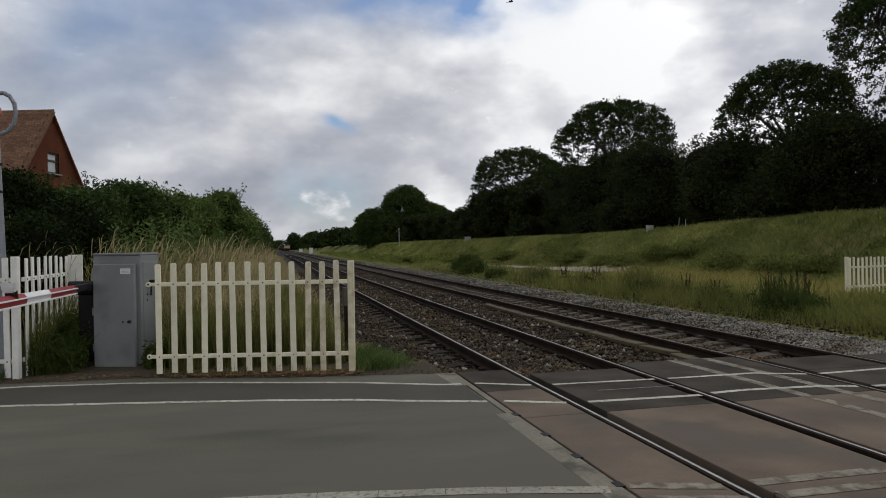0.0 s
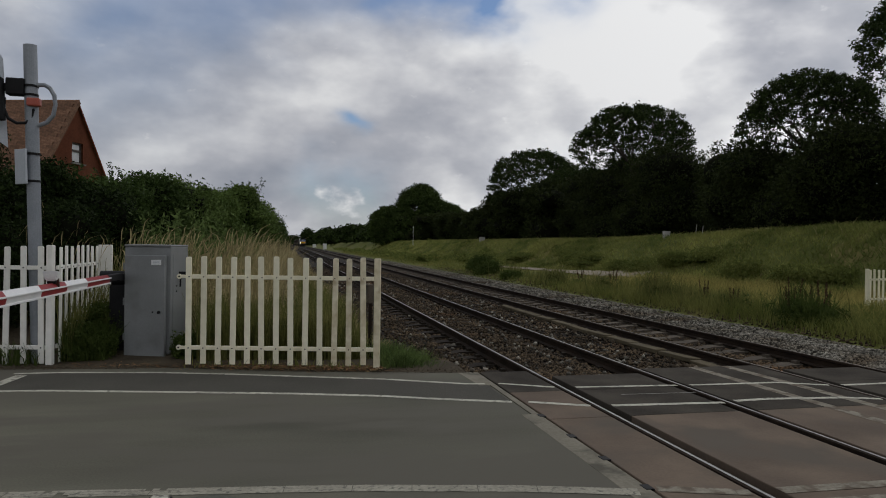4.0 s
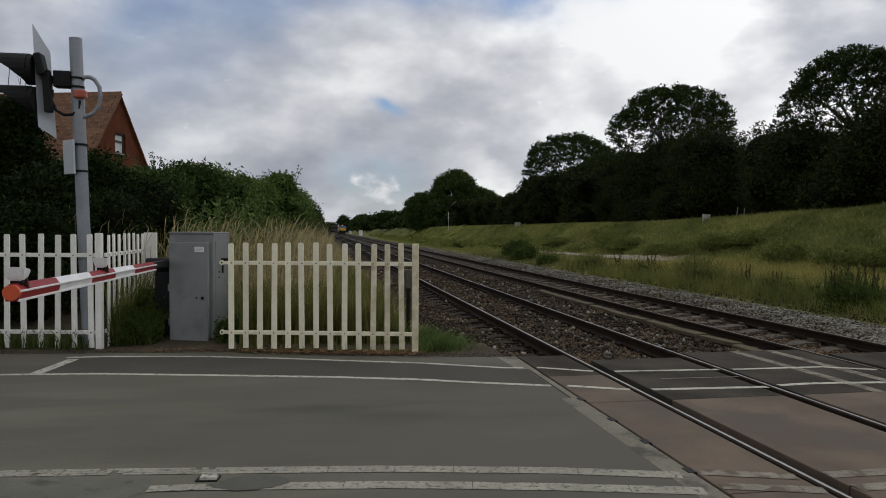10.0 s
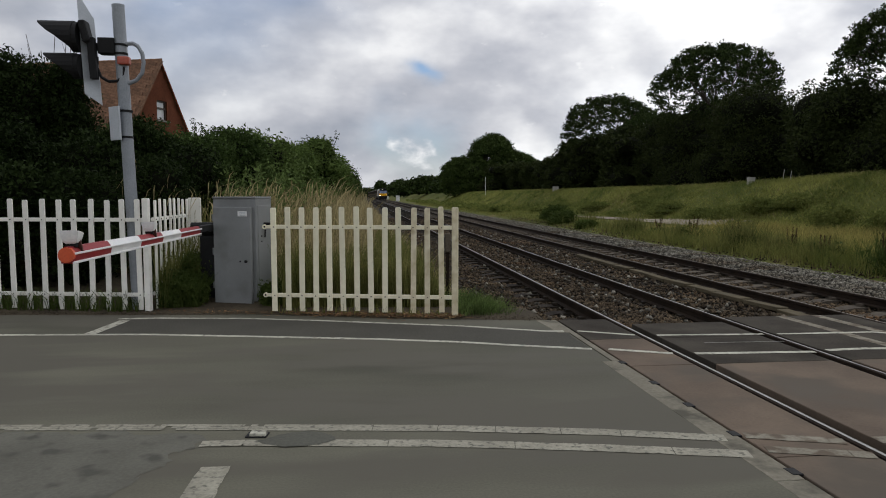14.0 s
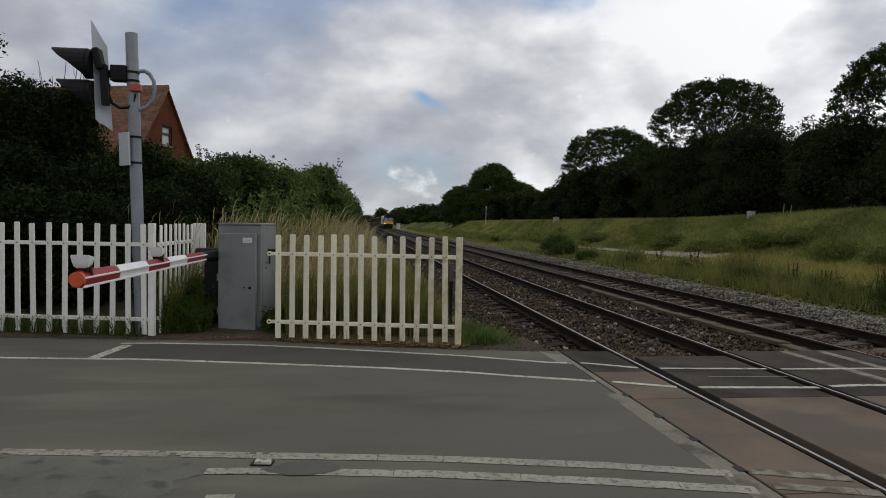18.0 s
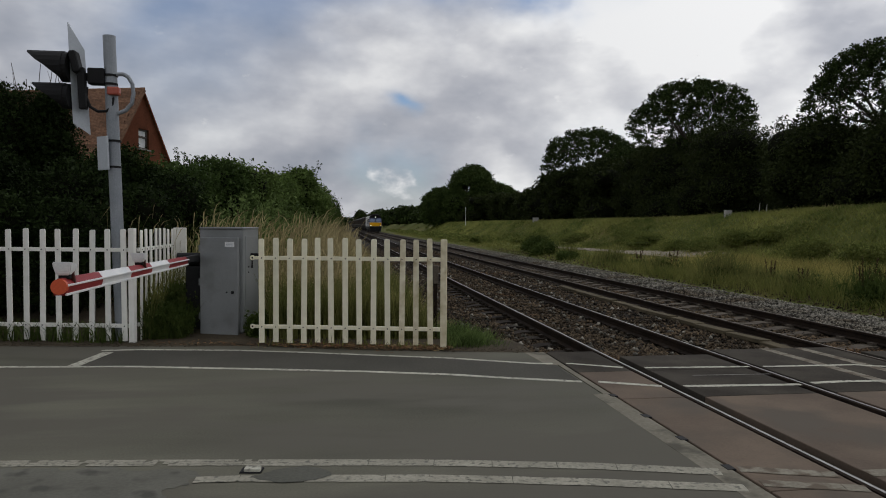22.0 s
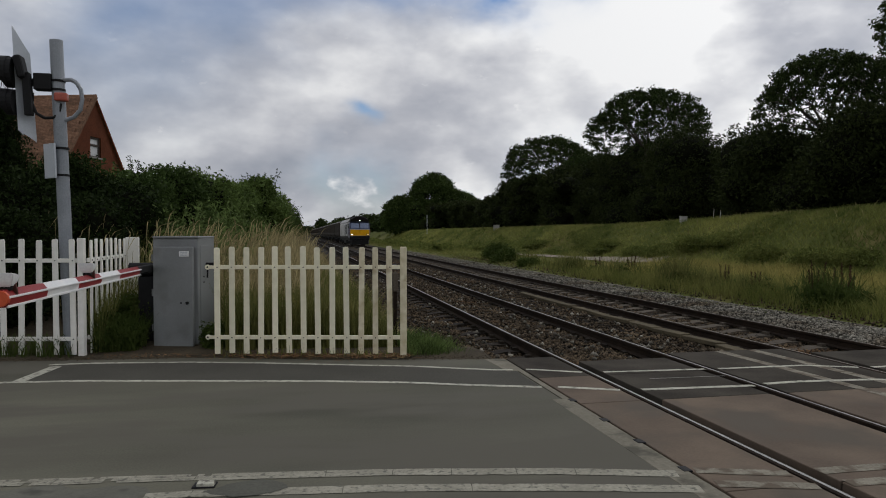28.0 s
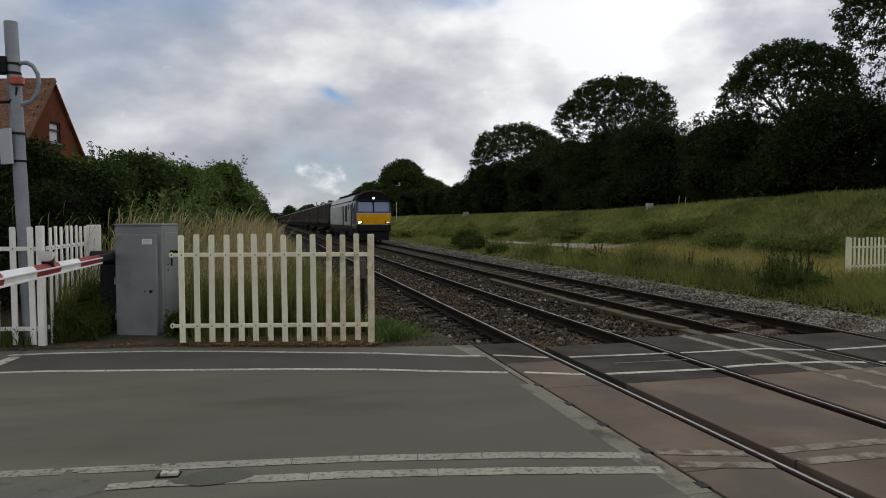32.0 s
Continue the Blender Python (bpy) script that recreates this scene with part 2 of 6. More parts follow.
SOIL = material("bare soil", (0.036, 0.029, 0.02002), (0.088, 0.072, 0.04914), 1.3, 0.95, 30.0, 0.5, gloss=0.1)
WEED = leafy("dark weeds", (0.038, 0.060, 0.014), (0.085, 0.115, 0.030), 0.25, 0.3)
EARTH = material("grass ground", (0.066, 0.082, 0.020), (0.135, 0.140, 0.038), 0.22, 0.95, 4.0, 0.6, spots=((0.16, 0.13, 0.05), 0.12, 0.40), gloss=0.1)
GRAVEL_BED = material("ballast bed", (0.016, 0.013, 0.010), (0.036, 0.029, 0.023), 1.0, 0.95, 28.0, 0.6, gloss=0.1)
STONE_BROWN = material("rusty ballast", (0.0176, 0.0132, 0.00851), (0.108, 0.0792, 0.04958), 0.9, 0.9, 30.0, 0.3, per_island=0.9, spots=((0.108, 0.064, 0.0333), 0.35, 0.37), gloss=0.15)
TROUGH = material("dirty ochre concrete", (0.062, 0.052, 0.033), (0.125, 0.104, 0.067), 2.2, 0.9, 45.0, 0.35, gloss=0.12)
STONE_GREY = material("pale grey ballast", (0.075, 0.069, 0.05642), (0.25, 0.236, 0.1984), 1.0, 0.9, 30.0, 0.3, per_island=0.75, spots=((0.1, 0.08, 0.05642), 0.6, 0.42), gloss=0.15)
RAIL_TOP = material("polished steel rail head", (0.26, 0.255, 0.25), (0.40, 0.395, 0.39), 2.0, 0.38, 40.0, 0.02, metal=1.0)
RAIL_DULL = material("dull steel rail head", (0.10, 0.085, 0.07), (0.2, 0.175, 0.15), 2.0, 0.5, 40.0, 0.05, metal=0.7)
RUST = material("rusty rail side", (0.014, 0.010, 0.008), (0.034, 0.024, 0.017), 4.0, 0.9, 50.0, 0.3, gloss=0.1)
SLEEPER = material("concrete sleeper", (0.055, 0.046, 0.036), (0.12, 0.103, 0.083), 2.2, 0.9, 45.0, 0.35, per_object=0.15, gloss=0.12)
SLEEPER_WOOD = material("oily timber sleeper", (0.014, 0.011, 0.009), (0.036, 0.029, 0.022), 3.0, 0.9, 45.0, 0.4, per_object=0.2, gloss=0.12)
PICKET_STAINED = material("yellow stained fence paint", (0.50, 0.43, 0.27), (0.80, 0.75, 0.58), 2.2, 0.65, 9.0, 0.03, spots=((0.30, 0.22, 0.11), 3.0, 0.36), per_object=0.08)
COOL_PICKET = material("cool white fence paint", (0.70, 0.69, 0.63), (0.86, 0.85, 0.80), 1.5, 0.6, 9.0, 0.03, spots=((0.58, 0.56, 0.47), 2.2, 0.30), per_object=0.08)
WHITE_PICKET = material("weathered white fence paint", (0.71, 0.67, 0.494), (0.88, 0.84, 0.6555), 1.5, 0.6, 9.0, 0.03, spots=((0.58, 0.54, 0.361), 2.2, 0.30), per_object=0.08)
GREY_STEEL = material("grey painted steel", (0.165, 0.174, 0.176), (0.222, 0.232, 0.236), 2.0, 0.5, 80.0, 0.04, spots=((0.125, 0.128, 0.124), 1.4, 0.40))
POLE_GREY = material("galvanised grey pole", (0.20, 0.22, 0.245), (0.29, 0.31, 0.34), 3.0, 0.45, 60.0, 0.05, metal=0.2)
BLACK = material("black painted metal", (0.006, 0.006, 0.007), (0.014, 0.014, 0.015), 4.0, 0.65, 60.0, 0.05, gloss=0.2)
RED = material("red reflective paint", (0.19, 0.010, 0.014), (0.27, 0.020, 0.021), 5.0, 0.5, 60.0, 0.05, gloss=0.25)
FADED_RED = material("faded red plastic", (0.34, 0.065, 0.040), (0.44, 0.10, 0.06), 6.0, 0.45, 60.0, 0.04)
ORANGE = material("orange red plastic", (0.48, 0.062, 0.018), (0.60, 0.09, 0.026), 6.0, 0.45, 60.0, 0.04)
WHITE = material("white enamel", (0.62, 0.63, 0.64), (0.78, 0.78, 0.77), 4.0, 0.4, 60.0, 0.04)
SIGN_BACK = material("plain aluminium sign back", (0.36, 0.39, 0.43), (0.46, 0.49, 0.53), 2.0, 0.45, 60.0, 0.03, metal=0.3)
BRICK = material("red brick", (0.15, 0.050, 0.026), (0.235, 0.082, 0.043), 2.0, 0.85, 12.0, 0.3, gloss=0.15)
TILE = material("brown clay roof tile", (0.115, 0.062, 0.038), (0.225, 0.125, 0.078), 3.0, 0.85, 12.0, 0.3, per_object=0.24, gloss=0.2)
PALE_PANE = material("smooth pale window pane", (0.42, 0.43, 0.44), (0.55, 0.56, 0.57), 1.0, 0.15, 10.0, 0.0)
FRAME_DARK = material("dark stained window frame", (0.030, 0.020, 0.015), (0.055, 0.038, 0.028), 3.0, 0.6, 30.0, 0.1)
BARK = material("dark bark", (0.03, 0.024, 0.018), (0.07, 0.056, 0.042), 2.0, 0.95, 20.0, 0.6)
LEAF_WOOD = leafy("woodland leaves", (0.018, 0.030, 0.008), (0.042, 0.062, 0.017), 0.45, 0.12)
# near-black greens: these leaves carry their shade in the colour
LEAF_DARK = leafy("leaves coloured as shaded", (0.008, 0.015, 0.004), (0.021, 0.034, 0.009), 0.4, 0.08)
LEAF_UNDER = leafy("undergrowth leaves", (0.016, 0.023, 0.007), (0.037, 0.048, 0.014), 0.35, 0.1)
FOOTWAY = material("darker footway asphalt", (0.05713, 0.055, 0.0468), (0.08668, 0.083, 0.0702), 0.9, 0.9, 45.0, 0.35, gloss=0.1)
PATCH_PALE = material("pale worn asphalt", (0.09259, 0.09, 0.0747), (0.1438, 0.141, 0.1188), 1.6, 0.85, 40.0, 0.10, spots=((0.07289, 0.072, 0.0612), 5.0, 0.40), gloss=0.15, grit=0.3)
PATCH_DARK = material("smooth asphalt repair", (0.07683, 0.077, 0.0648), (0.1084, 0.108, 0.09), 0.8, 0.85, 50.0, 0.3, gloss=0.15)
LEAF_HEDGE = leafy("hedge leaves", (0.045, 0.074, 0.018), (0.115, 0.165, 0.046), 0.45, 0.28)
# darker copy of the hedge leaves, with shade mixed into the green
LEAF_SHADE = leafy("deep green leaves coloured as shaded", (0.026, 0.046, 0.012), (0.064, 0.098, 0.028), 0.45, 0.2)
NETTLE = leafy("nettle leaves", (0.060, 0.094, 0.026), (0.15, 0.205, 0.068), 0.4, 0.3)
GRASS_GREEN = leafy("green grass", (0.108, 0.132, 0.032), (0.255, 0.252, 0.080), 0.3, 0.35, 0.5, 3.0)
GRASS_GOLD = leafy("golden seeding grass", (0.21, 0.19, 0.060), (0.45, 0.385, 0.130), 0.35, 0.3)
VERGE_GREEN = leafy("mixed verge grass", (0.0875, 0.105, 0.0288), (0.2188, 0.2112, 0.072), 0.35, 0.3, 1.4, 6.0)
GRASS_DRY = leafy("dry grass", (0.24, 0.195, 0.095), (0.47, 0.395, 0.215), 0.4, 0.3)

# near black: the shade inside bushes is put into this colour
CORE = material("bush core painted as inner shade", (0.004, 0.005, 0.0025), (0.010, 0.012, 0.006), 3.0, 1.0, 20.0, 0.3, gloss=0.05)
MEADOW = leafy("meadow grass", (0.100, 0.135, 0.034), (0.345, 0.345, 0.108), 0.22, 0.45, 0.22, 1.1)
# lighter than the woodland leaves: the sunlit look is in the colour
LEAF_FAR = leafy("far leaves coloured as sunlit", (0.028, 0.046, 0.012), (0.062, 0.090, 0.024), 0.4, 0.2)
SCRUB = leafy("low scrub leaves", (0.092, 0.118, 0.029), (0.205, 0.225, 0.066), 0.3, 0.4)
# core colour of weeds and scrub, darkened to imitate the shade within
WEED_SHADE = material("weed core painted as inner shade", (0.044, 0.055, 0.015), (0.078, 0.090, 0.026), 3.0, 1.0, 20.0, 0.3, gloss=0.05)
DEAD_LEAF = leafy("dead brown leaves", (0.10, 0.055, 0.028), (0.26, 0.155, 0.080), 0.4, 0.1)
DOCK = leafy("brown dock seed heads", (0.035, 0.020, 0.012), (0.075, 0.042, 0.024), 0.3, 0.1)
PATH_GRAVEL = material("pale gravel path", (0.20, 0.165, 0.12), (0.33, 0.28, 0.215), 1.2, 0.95, 25.0, 0.4, spots=((0.12, 0.115, 0.05), 0.8, 0.4))
LOCO_YELLOW = material("warning yellow paint", (0.66, 0.33, 0.006), (0.80, 0.42, 0.010), 2.0, 0.65, 40.0, 0.03, spots=((0.48, 0.23, 0.008), 1.6, 0.34), gloss=0.15)
LOCO_BLUE = material("dark blue paint", (0.016, 0.025, 0.060), (0.028, 0.042, 0.095), 2.0, 0.4, 40.0, 0.03)
LOCO_SILVER = material("pale grey body paint", (0.34, 0.34, 0.34), (0.47, 0.47, 0.465), 1.0, 0.5, 30.0, 0.04, spots=((0.20, 0.185, 0.165), 0.9, 0.42))
LOCO_ROOF = material("sooty roof", (0.006, 0.006, 0.007), (0.018, 0.017, 0.016), 1.5, 0.95, 30.0, 0.1, gloss=0.1)
LOCO_GLASS = material("sky reflecting cab glass", (0.10, 0.125, 0.19), (0.15, 0.18, 0.25), 0.6, 0.1, 10.0, 0.0, metal=0.75)
WAGON = material("brown grey wagon side", (0.022, 0.018, 0.015), (0.055, 0.045, 0.036), 0.8, 0.85, 20.0, 0.15, spots=((0.085, 0.066, 0.050), 0.7, 0.33), gloss=0.2)
WAGON_TOP = material("pale wagon rim", (0.24, 0.23, 0.215), (0.36, 0.35, 0.33), 1.2, 0.7, 20.0, 0.1)
COAL = material("dark load", (0.03, 0.028, 0.026), (0.08, 0.074, 0.068), 1.0, 0.9, 8.0, 0.6)
HEADLIGHT = glowing("lit headlamp", (1.0, 0.88, 0.62), 8.0)
TOP_LIGHT = glowing("lit top lamp", (1.0, 0.95, 0.85), 5.0)
MARKER_LIGHT = glowing("lit marker lamp", (1.0, 0.62, 0.22), 1.2)
FEATHER = material("dark feathers", (0.02, 0.02, 0.022), (0.05, 0.05, 0.052), 8.0, 0.8, 60.0, 0.1)


# ---- helpers for meshes ----
def finish(ob, mat, smooth=False):
    for mm in (mat if isinstance(mat, (list, tuple)) else [mat]):
        ob.data.materials.append(mm)
    if smooth:
        ob.data.polygons.foreach_set("use_smooth", [True] * len(ob.data.polygons))
    return ob


def part(name, bm, mat, parent=None, label="", smooth=False):
    """Links a bmesh as one mesh object under a thing or a part."""
    me = bpy.data.meshes.new(name)
    bm.normal_update()
    bm.to_mesh(me)
    bm.free()
    ob = finish(new(name, me), mat, smooth)
    if parent:
        ob.parent = parent
    return tagged(ob, label)


def part_of(name, verts, faces, mat, parent=None, label="", smooth=False):
    me = bpy.data.meshes.new(name)
    me.from_pydata([tuple(v) for v in verts], [], faces)
    me.update()
    ob = finish(new(name, me), mat, smooth)
    if parent:
        ob.parent = parent
    return tagged(ob, label)


def raw_part(name, verts, quads, mat, parent=None, label=""):
    """A large mesh straight from arrays: verts (n, 3), faces (m, 3 or 4)."""
    me = bpy.data.meshes.new(name)
    k = quads.shape[1]
    me.vertices.add(len(verts))
    me.vertices.foreach_set("co", np.asarray(verts, dtype=np.float32).ravel())
    me.loops.add(quads.size)
    me.loops.foreach_set("vertex_index", quads.astype(np.int32).ravel())
    me.polygons.add(len(quads))
    me.polygons.foreach_set("loop_start", np.arange(0, quads.size, k, dtype=np.int32))
    me.update(calc_edges=True)
    me.validate()
    ob = finish(new(name, me), mat)
    if parent:
        ob.parent = parent
    return tagged(ob, label)


def thing(name, label, category, at=None, group="", kind=""):
    e = new(name)
    e.empty_display_size = 0.2
    if at is not None:
        e.matrix_basis = at
    return tagged(e, label, category, group, kind)


def box(bm, size, m=None, bevel=0.0):
    r = bmesh.ops.create_cube(bm, size=1.0, matrix=(m or Matrix()) @ Matrix.Diagonal((*size, 1)))
    if bevel:
        vs = set(r["verts"])
        es = [e for e in bm.edges if e.verts[0] in vs and e.verts[1] in vs]
        bmesh.ops.bevel(bm, geom=es, offset=bevel, segments=2, affect="EDGES", profile=0.5)
    return bm


def rod(bm, a, b, r1, r2=None, seg=12, caps=True):
    a, b = Vector(a), Vector(b)
    d = b - a
    m = Matrix.Translation((a + b) / 2) @ d.to_track_quat("Z", "Y").to_matrix().to_4x4()
    bmesh.ops.create_cone(bm, cap_ends=caps, segments=seg, radius1=r1, radius2=r1 if r2 is None else r2, depth=d.length, matrix=m)
    return bm


def tube(bm, points, r, seg=8):
    for a, b in zip(points, points[1:]):
        rod(bm, a, b, r, seg=seg)
        bmesh.ops.create_icosphere(bm, subdivisions=1, radius=r, matrix=Matrix.Translation(b))
    return bm


def extrude(bm, outline, depth, m=None):
    """A flat outline of (x, z) points, given a thickness along y from 0 to depth."""
    m = m or Matrix()
    n = len(outline)
    f = [bm.verts.new(m @ Vector((x, 0, z))) for x, z in outline]
    b = [bm.verts.new(m @ Vector((x, depth, z))) for x, z in outline]
    bm.faces.new(f)
    bm.faces.new(b[::-1])
    for i in range(n):
        j = (i + 1) % n
        bm.faces.new((f[j], f[i], b[i], b[j]))
    bmesh.ops.recalc_face_normals(bm, faces=bm.faces[:])
    return bm


def ribbon(points, width, z=0.0):
    """Verts and faces of a flat band along (x, y) points."""
    vs, fs = [], []
    pts = [Vector((x, y)) for x, y in points]
    for i, p in enumerate(pts):
        d = (pts[min(i + 1, len(pts) - 1)] - pts[max(i - 1, 0)]).normalized()
        n = Vector((-d.y, d.x)) * width / 2
        vs += [(p.x + n.x, p.y + n.y, z), (p.x - n.x, p.y - n.y, z)]
        if i:
            k = 2 * i
            fs.append((k - 2, k - 1, k + 1, k))
    return vs, fs


# ---- ground, road, crossing deck ----
def smooth(a, b, v):
    k = min(1.0, max(0.0, (v - a) / (b - a)))
    return k * k * (3 - 2 * k)


def road_edge(x):
    """y of the far edge of the road surface."""
    pts = [(-300, 62), (-60, 13.0), (-20, 3.4), (-8.5, 0.38), (-6.2, 0.10), (-4.6, -0.03), (-3.1, -0.50), (-2.0, -0.72), (-0.8, -0.95), (1.5, -1.25), (5.0, -1.5), (9, -2.1), (300, -40)]
    for (x0, y0), (x1, y1) in zip(pts, pts[1:]):
        if x <= x1:
            return y0 + (y1 - y0) * (x - x0) / (x1 - x0)
    return pts[-1][1]


def height(x, y):
    """Height of the bare ground."""
    back = road_edge(x)
    bank = 2.2 * smooth(15.0, 20.5, x) + 0.9 * smooth(20.5, 60, x)
    bank += 0.36 * smooth(16.5, 20.5, x) * (1 - smooth(14, 42, y))
    bank += 0.16 * noise.noise((x * 0.10, y * 0.035, 2.0)) * smooth(11, 19, x) * (1 - 0.85 * smooth(50, 100, y)) + 0.10 * noise.noise((x * 0.5, y * 0.4, 5.0)) * smooth(7.5, 10, x) * (1 - smooth(20, 45, y))
    left = 0.25 * smooth(-2.2, -7, x) + 0.08 * noise.noise((x * 0.5, y * 0.4, 1.0))
    bed = -0.34 if -1.9 < x < 7.0 else 0.0
    if x <= -1.9:
        z = -0.34 * smooth(-2.9, -1.9, x) + left * smooth(0.2, 3, y - back)
        if x < -2.6:
            z = max(z, -0.02)
    elif x < 6.2:
        z = bed
    else:
        z = -0.34 + 0.34 * smooth(6.2, 8.0, x) + bank
    if -1.9 < x < 6.2:
        return -0.34 if x < 6.0 else z
    if y < back + 1.2:
        z = z * smooth(0.0, 1.2, y - back) - 0.07 * (1 - smooth(0.0, 0.12, y - back))
    return z


def lattice(near, far, step, grow):
    out, v, s = [near], near, step
    while v < far:
        v += s
        s *= grow
        out.append(v)
    return out


def build_ground():
    xs = sorted({-v for v in lattice(2.0, 3200, 0.5, 1.09)} | {-2, -1.6, -1.2, -0.8, -0.4, 0, 0.8, 1.6, 2.4, 3.2, 4.0, 4.8, 5.6, 6.0} | set(lattice(6.2, 3200, 0.45, 1.045)))
    ys = sorted({-v for v in lattice(2.5, 3200, 0.6, 1.12)} | {-2.4 + 0.2 * i for i in range(20)} | set(lattice(1.7, 3400, 0.4, 1.04)))
    nx = len(xs)
    verts = [(x, y, height(x, y)) for y in ys for x in xs]
    faces = [(j * nx + i, j * nx + i + 1, (j + 1) * nx + i + 1, (j + 1) * nx + i) for j in range(len(ys) - 1) for i in range(nx - 1)]
    g = part_of("ground", verts, faces, EARTH, smooth=True)
    tagged(g, "rough grassy ground and low bank beside the line", "ground", kind="structure")


build_ground()

LINE_A = [(-6.46, -0.20), (-5.96, -0.20), (-4.74, -0.38), (-3.83, -0.63), (-3.09, -0.88), (-2.04, -1.22), (-1.1, -1.66), (-0.86, -1.70)]
LINE_B = [(-40, 6.4), (-12, -0.2), (-7.79, -1.11), (-6.45, -1.25), (-5.79, -1.31), (-4.42, -1.60), (-3.12, -1.89), (-2.18, -2.16), (-1.6, -2.40), (-0.84, -2.67)]
CENTRE_A = [(-40, -0.5), (-12, -3.7), (-6.02, -4.57), (-4.38, -4.76), (-2.79, -4.96), (-1.64, -5.18), (-0.84, -5.40)]
CENTRE_B = [(-3.62, -5.16), (-2.82, -5.26), (-2.28, -5.36), (-1.75, -5.47), (-0.84, -5.69)]


def build_road():
    xs = [-300, -60, -20, -12, -8.5, -7.3, -6.2, -5.4, -4.6, -3.9, -3.1, -2.5, -2.0, -1.4, -0.83]
    v, f = [], []
    for k, x in enumerate(xs):
        near = road_edge(x) - 12.5 if x < -9 else -13.0
        v += [(x, road_edge(x), 0.0), (x, near, 0.0), (x, road_edge(x) - 0.004, -0.12)]
        if k:
            a = 3 * k
            f += [(a - 3, a - 2, a + 1, a), (a - 1, a - 3, a, a + 2)]
    road = part_of("road", v, f, ASPHALT)
    tagged(road, "worn grey asphalt road leading to the railway", "road", kind="structure")
    v, f = [], []
    xs = [5.95, 7.5, 9, 14, 40, 300]
    for k, x in enumerate(xs):
        near = road_edge(x) - 12
        v += [(x, road_edge(x), 0.0), (x, near, 0.0), (x, road_edge(x) - 0.004, -0.12)]
        if k:
            a = 3 * k
            f += [(a - 3, a - 2, a + 1, a), (a - 1, a - 3, a, a + 2)]
    tagged(part_of("road_far_side", v, f, ASPHALT), "grey asphalt road beyond the railway", "road", kind="structure")
    # soil strip between road and fence
    v, f = [], []
    xs = [-14, -12.5, -11, -9.7, -8.5, -7.9, -7.3, -6.7, -6.2, -5.8, -5.4, -5.0, -4.6, -4.41, -4.2, -3.9, -3.1, -2.5, -2.0, -1.4, -0.9]
    for k, x in enumerate(xs):
        e = road_edge(x)
        back = 2.9 if x < -4.4 else 1.05
        v += [(x, e - 0.03 + 0.05 * noise.noise((x * 3, 0, 0)), 0.004), (x, e + 0.35 + 0.15 * noise.noise((x * 2, 4, 0)), 0.02)]
        v += [(x, e + 1.0 + (back - 1.0) * j / 4, max(0.0, height(x, e + 1.0 + (back - 1.0) * j / 4)) + 0.02 - (0.0 if x < -4.4 else 0.03)) for j in range(5)]
        if k:
            a = 7 * k
            f += [(a - 7 + j, a + j, a + j + 1, a - 6 + j) for j in range(6)]
    tagged(part_of("soil_strip", v, f, SOIL, smooth=True), "strip of bare brown soil along the road edge", "soil", kind="structure")

    def patch(points, mat, label, z=0.002):
        ragged = []
        k_ = 0.25 if mat is FOOTWAY or mat is PATCH_DARK else 1.0
        for (x0, y0), (x1, y1) in zip(points, points[1:] + points[:1]):
            for k in range(9):
                x, y = x0 + (x1 - x0) * k / 9, y0 + (y1 - y0) * k / 9
                ragged.append((x + k_ * 0.13 * noise.noise((x * 4, y * 4, 1)) + k_ * 0.06 * noise.noise((x * 19, y * 19, 1)), y + k_ * 0.13 * noise.noise((x * 4, y * 4, 7)) + k_ * 0.06 * noise.noise((x * 19, y * 19, 7))))
        points = ragged
        tagged(part_of("road_patch", [(x, y, z) for x, y in points], [tuple(range(len(points)))], mat), label, "road patch", "road patches", "structure")

    patch([(-9.0, -4.36), (-6.0, -4.66), (-5.2, -4.78), (-4.45, -4.86), (-4.36, -5.1), (-4.5, -5.35), (-4.58, -5.8), (-4.9, -7.5), (-9.0, -8.5)], PATCH_PALE, "pale worn patch of asphalt")
    patch([(-3.98, -5.09), (-3.86, -4.98), (-3.62, -4.94), (-3.48, -5.02), (-3.46, -5.12), (-3.58, -5.21), (-3.76, -5.22)], PATCH_DARK, "smooth dark oval repair in the asphalt", 0.007)
    foot = [(x, y - 0.03) for x, y in LINE_A[1:]] + [(x, y + 0.03) for x, y in LINE_B[:3:-1]] + [(-6.36, -1.20), (-6.30, -0.30)]
    patch(foot, FOOTWAY, "darker footway strip between two white lines", 0.0015)

    def line(points, width, mat, label, z=0.004):
        """A painted band with worn, uneven edges; old paint is also split by cracks across it."""
        old = mat in (PAINT_OLD, PAINT_FADED)
        near_ = [(x, y) for x, y in points if -9 < x < 9]
        v, f = ribbon([q for q in points if q not in near_] + near_[:1], width, z) if len(near_) < len(points) and points[0] not in near_ else ([], [])
        at, gap_at = 0.0, 0.5
        for (x0, y0), (x1, y1) in zip(near_, near_[1:]):
            d = Vector((x1 - x0, y1 - y0))
            n = max(1, int(d.length / 0.045))
            side = Vector((-d.y, d.x)).normalized() * width / 2
            for k in range(n):
                a_, b_ = k / n, (k + 1) / n
                at += d.length / n
                if old and at > gap_at:
                    gap_at = at + 0.3 + 1.6 * abs(noise.noise((at * 3.1, y0, 2.0)))
                    b_ -= 0.005 / d.length
                base = len(v)
                for s_ in (a_, b_):
                    px_, py_ = x0 + d.x * s_, y0 + d.y * s_
                    wear = 0.20 if old else 0.09
                    up_ = 1 - wear * max(0.0, noise.noise((px_ * 9, py_ * 9, 1)) + 0.35 * noise.noise((px_ * 31, py_ * 31, 3)))
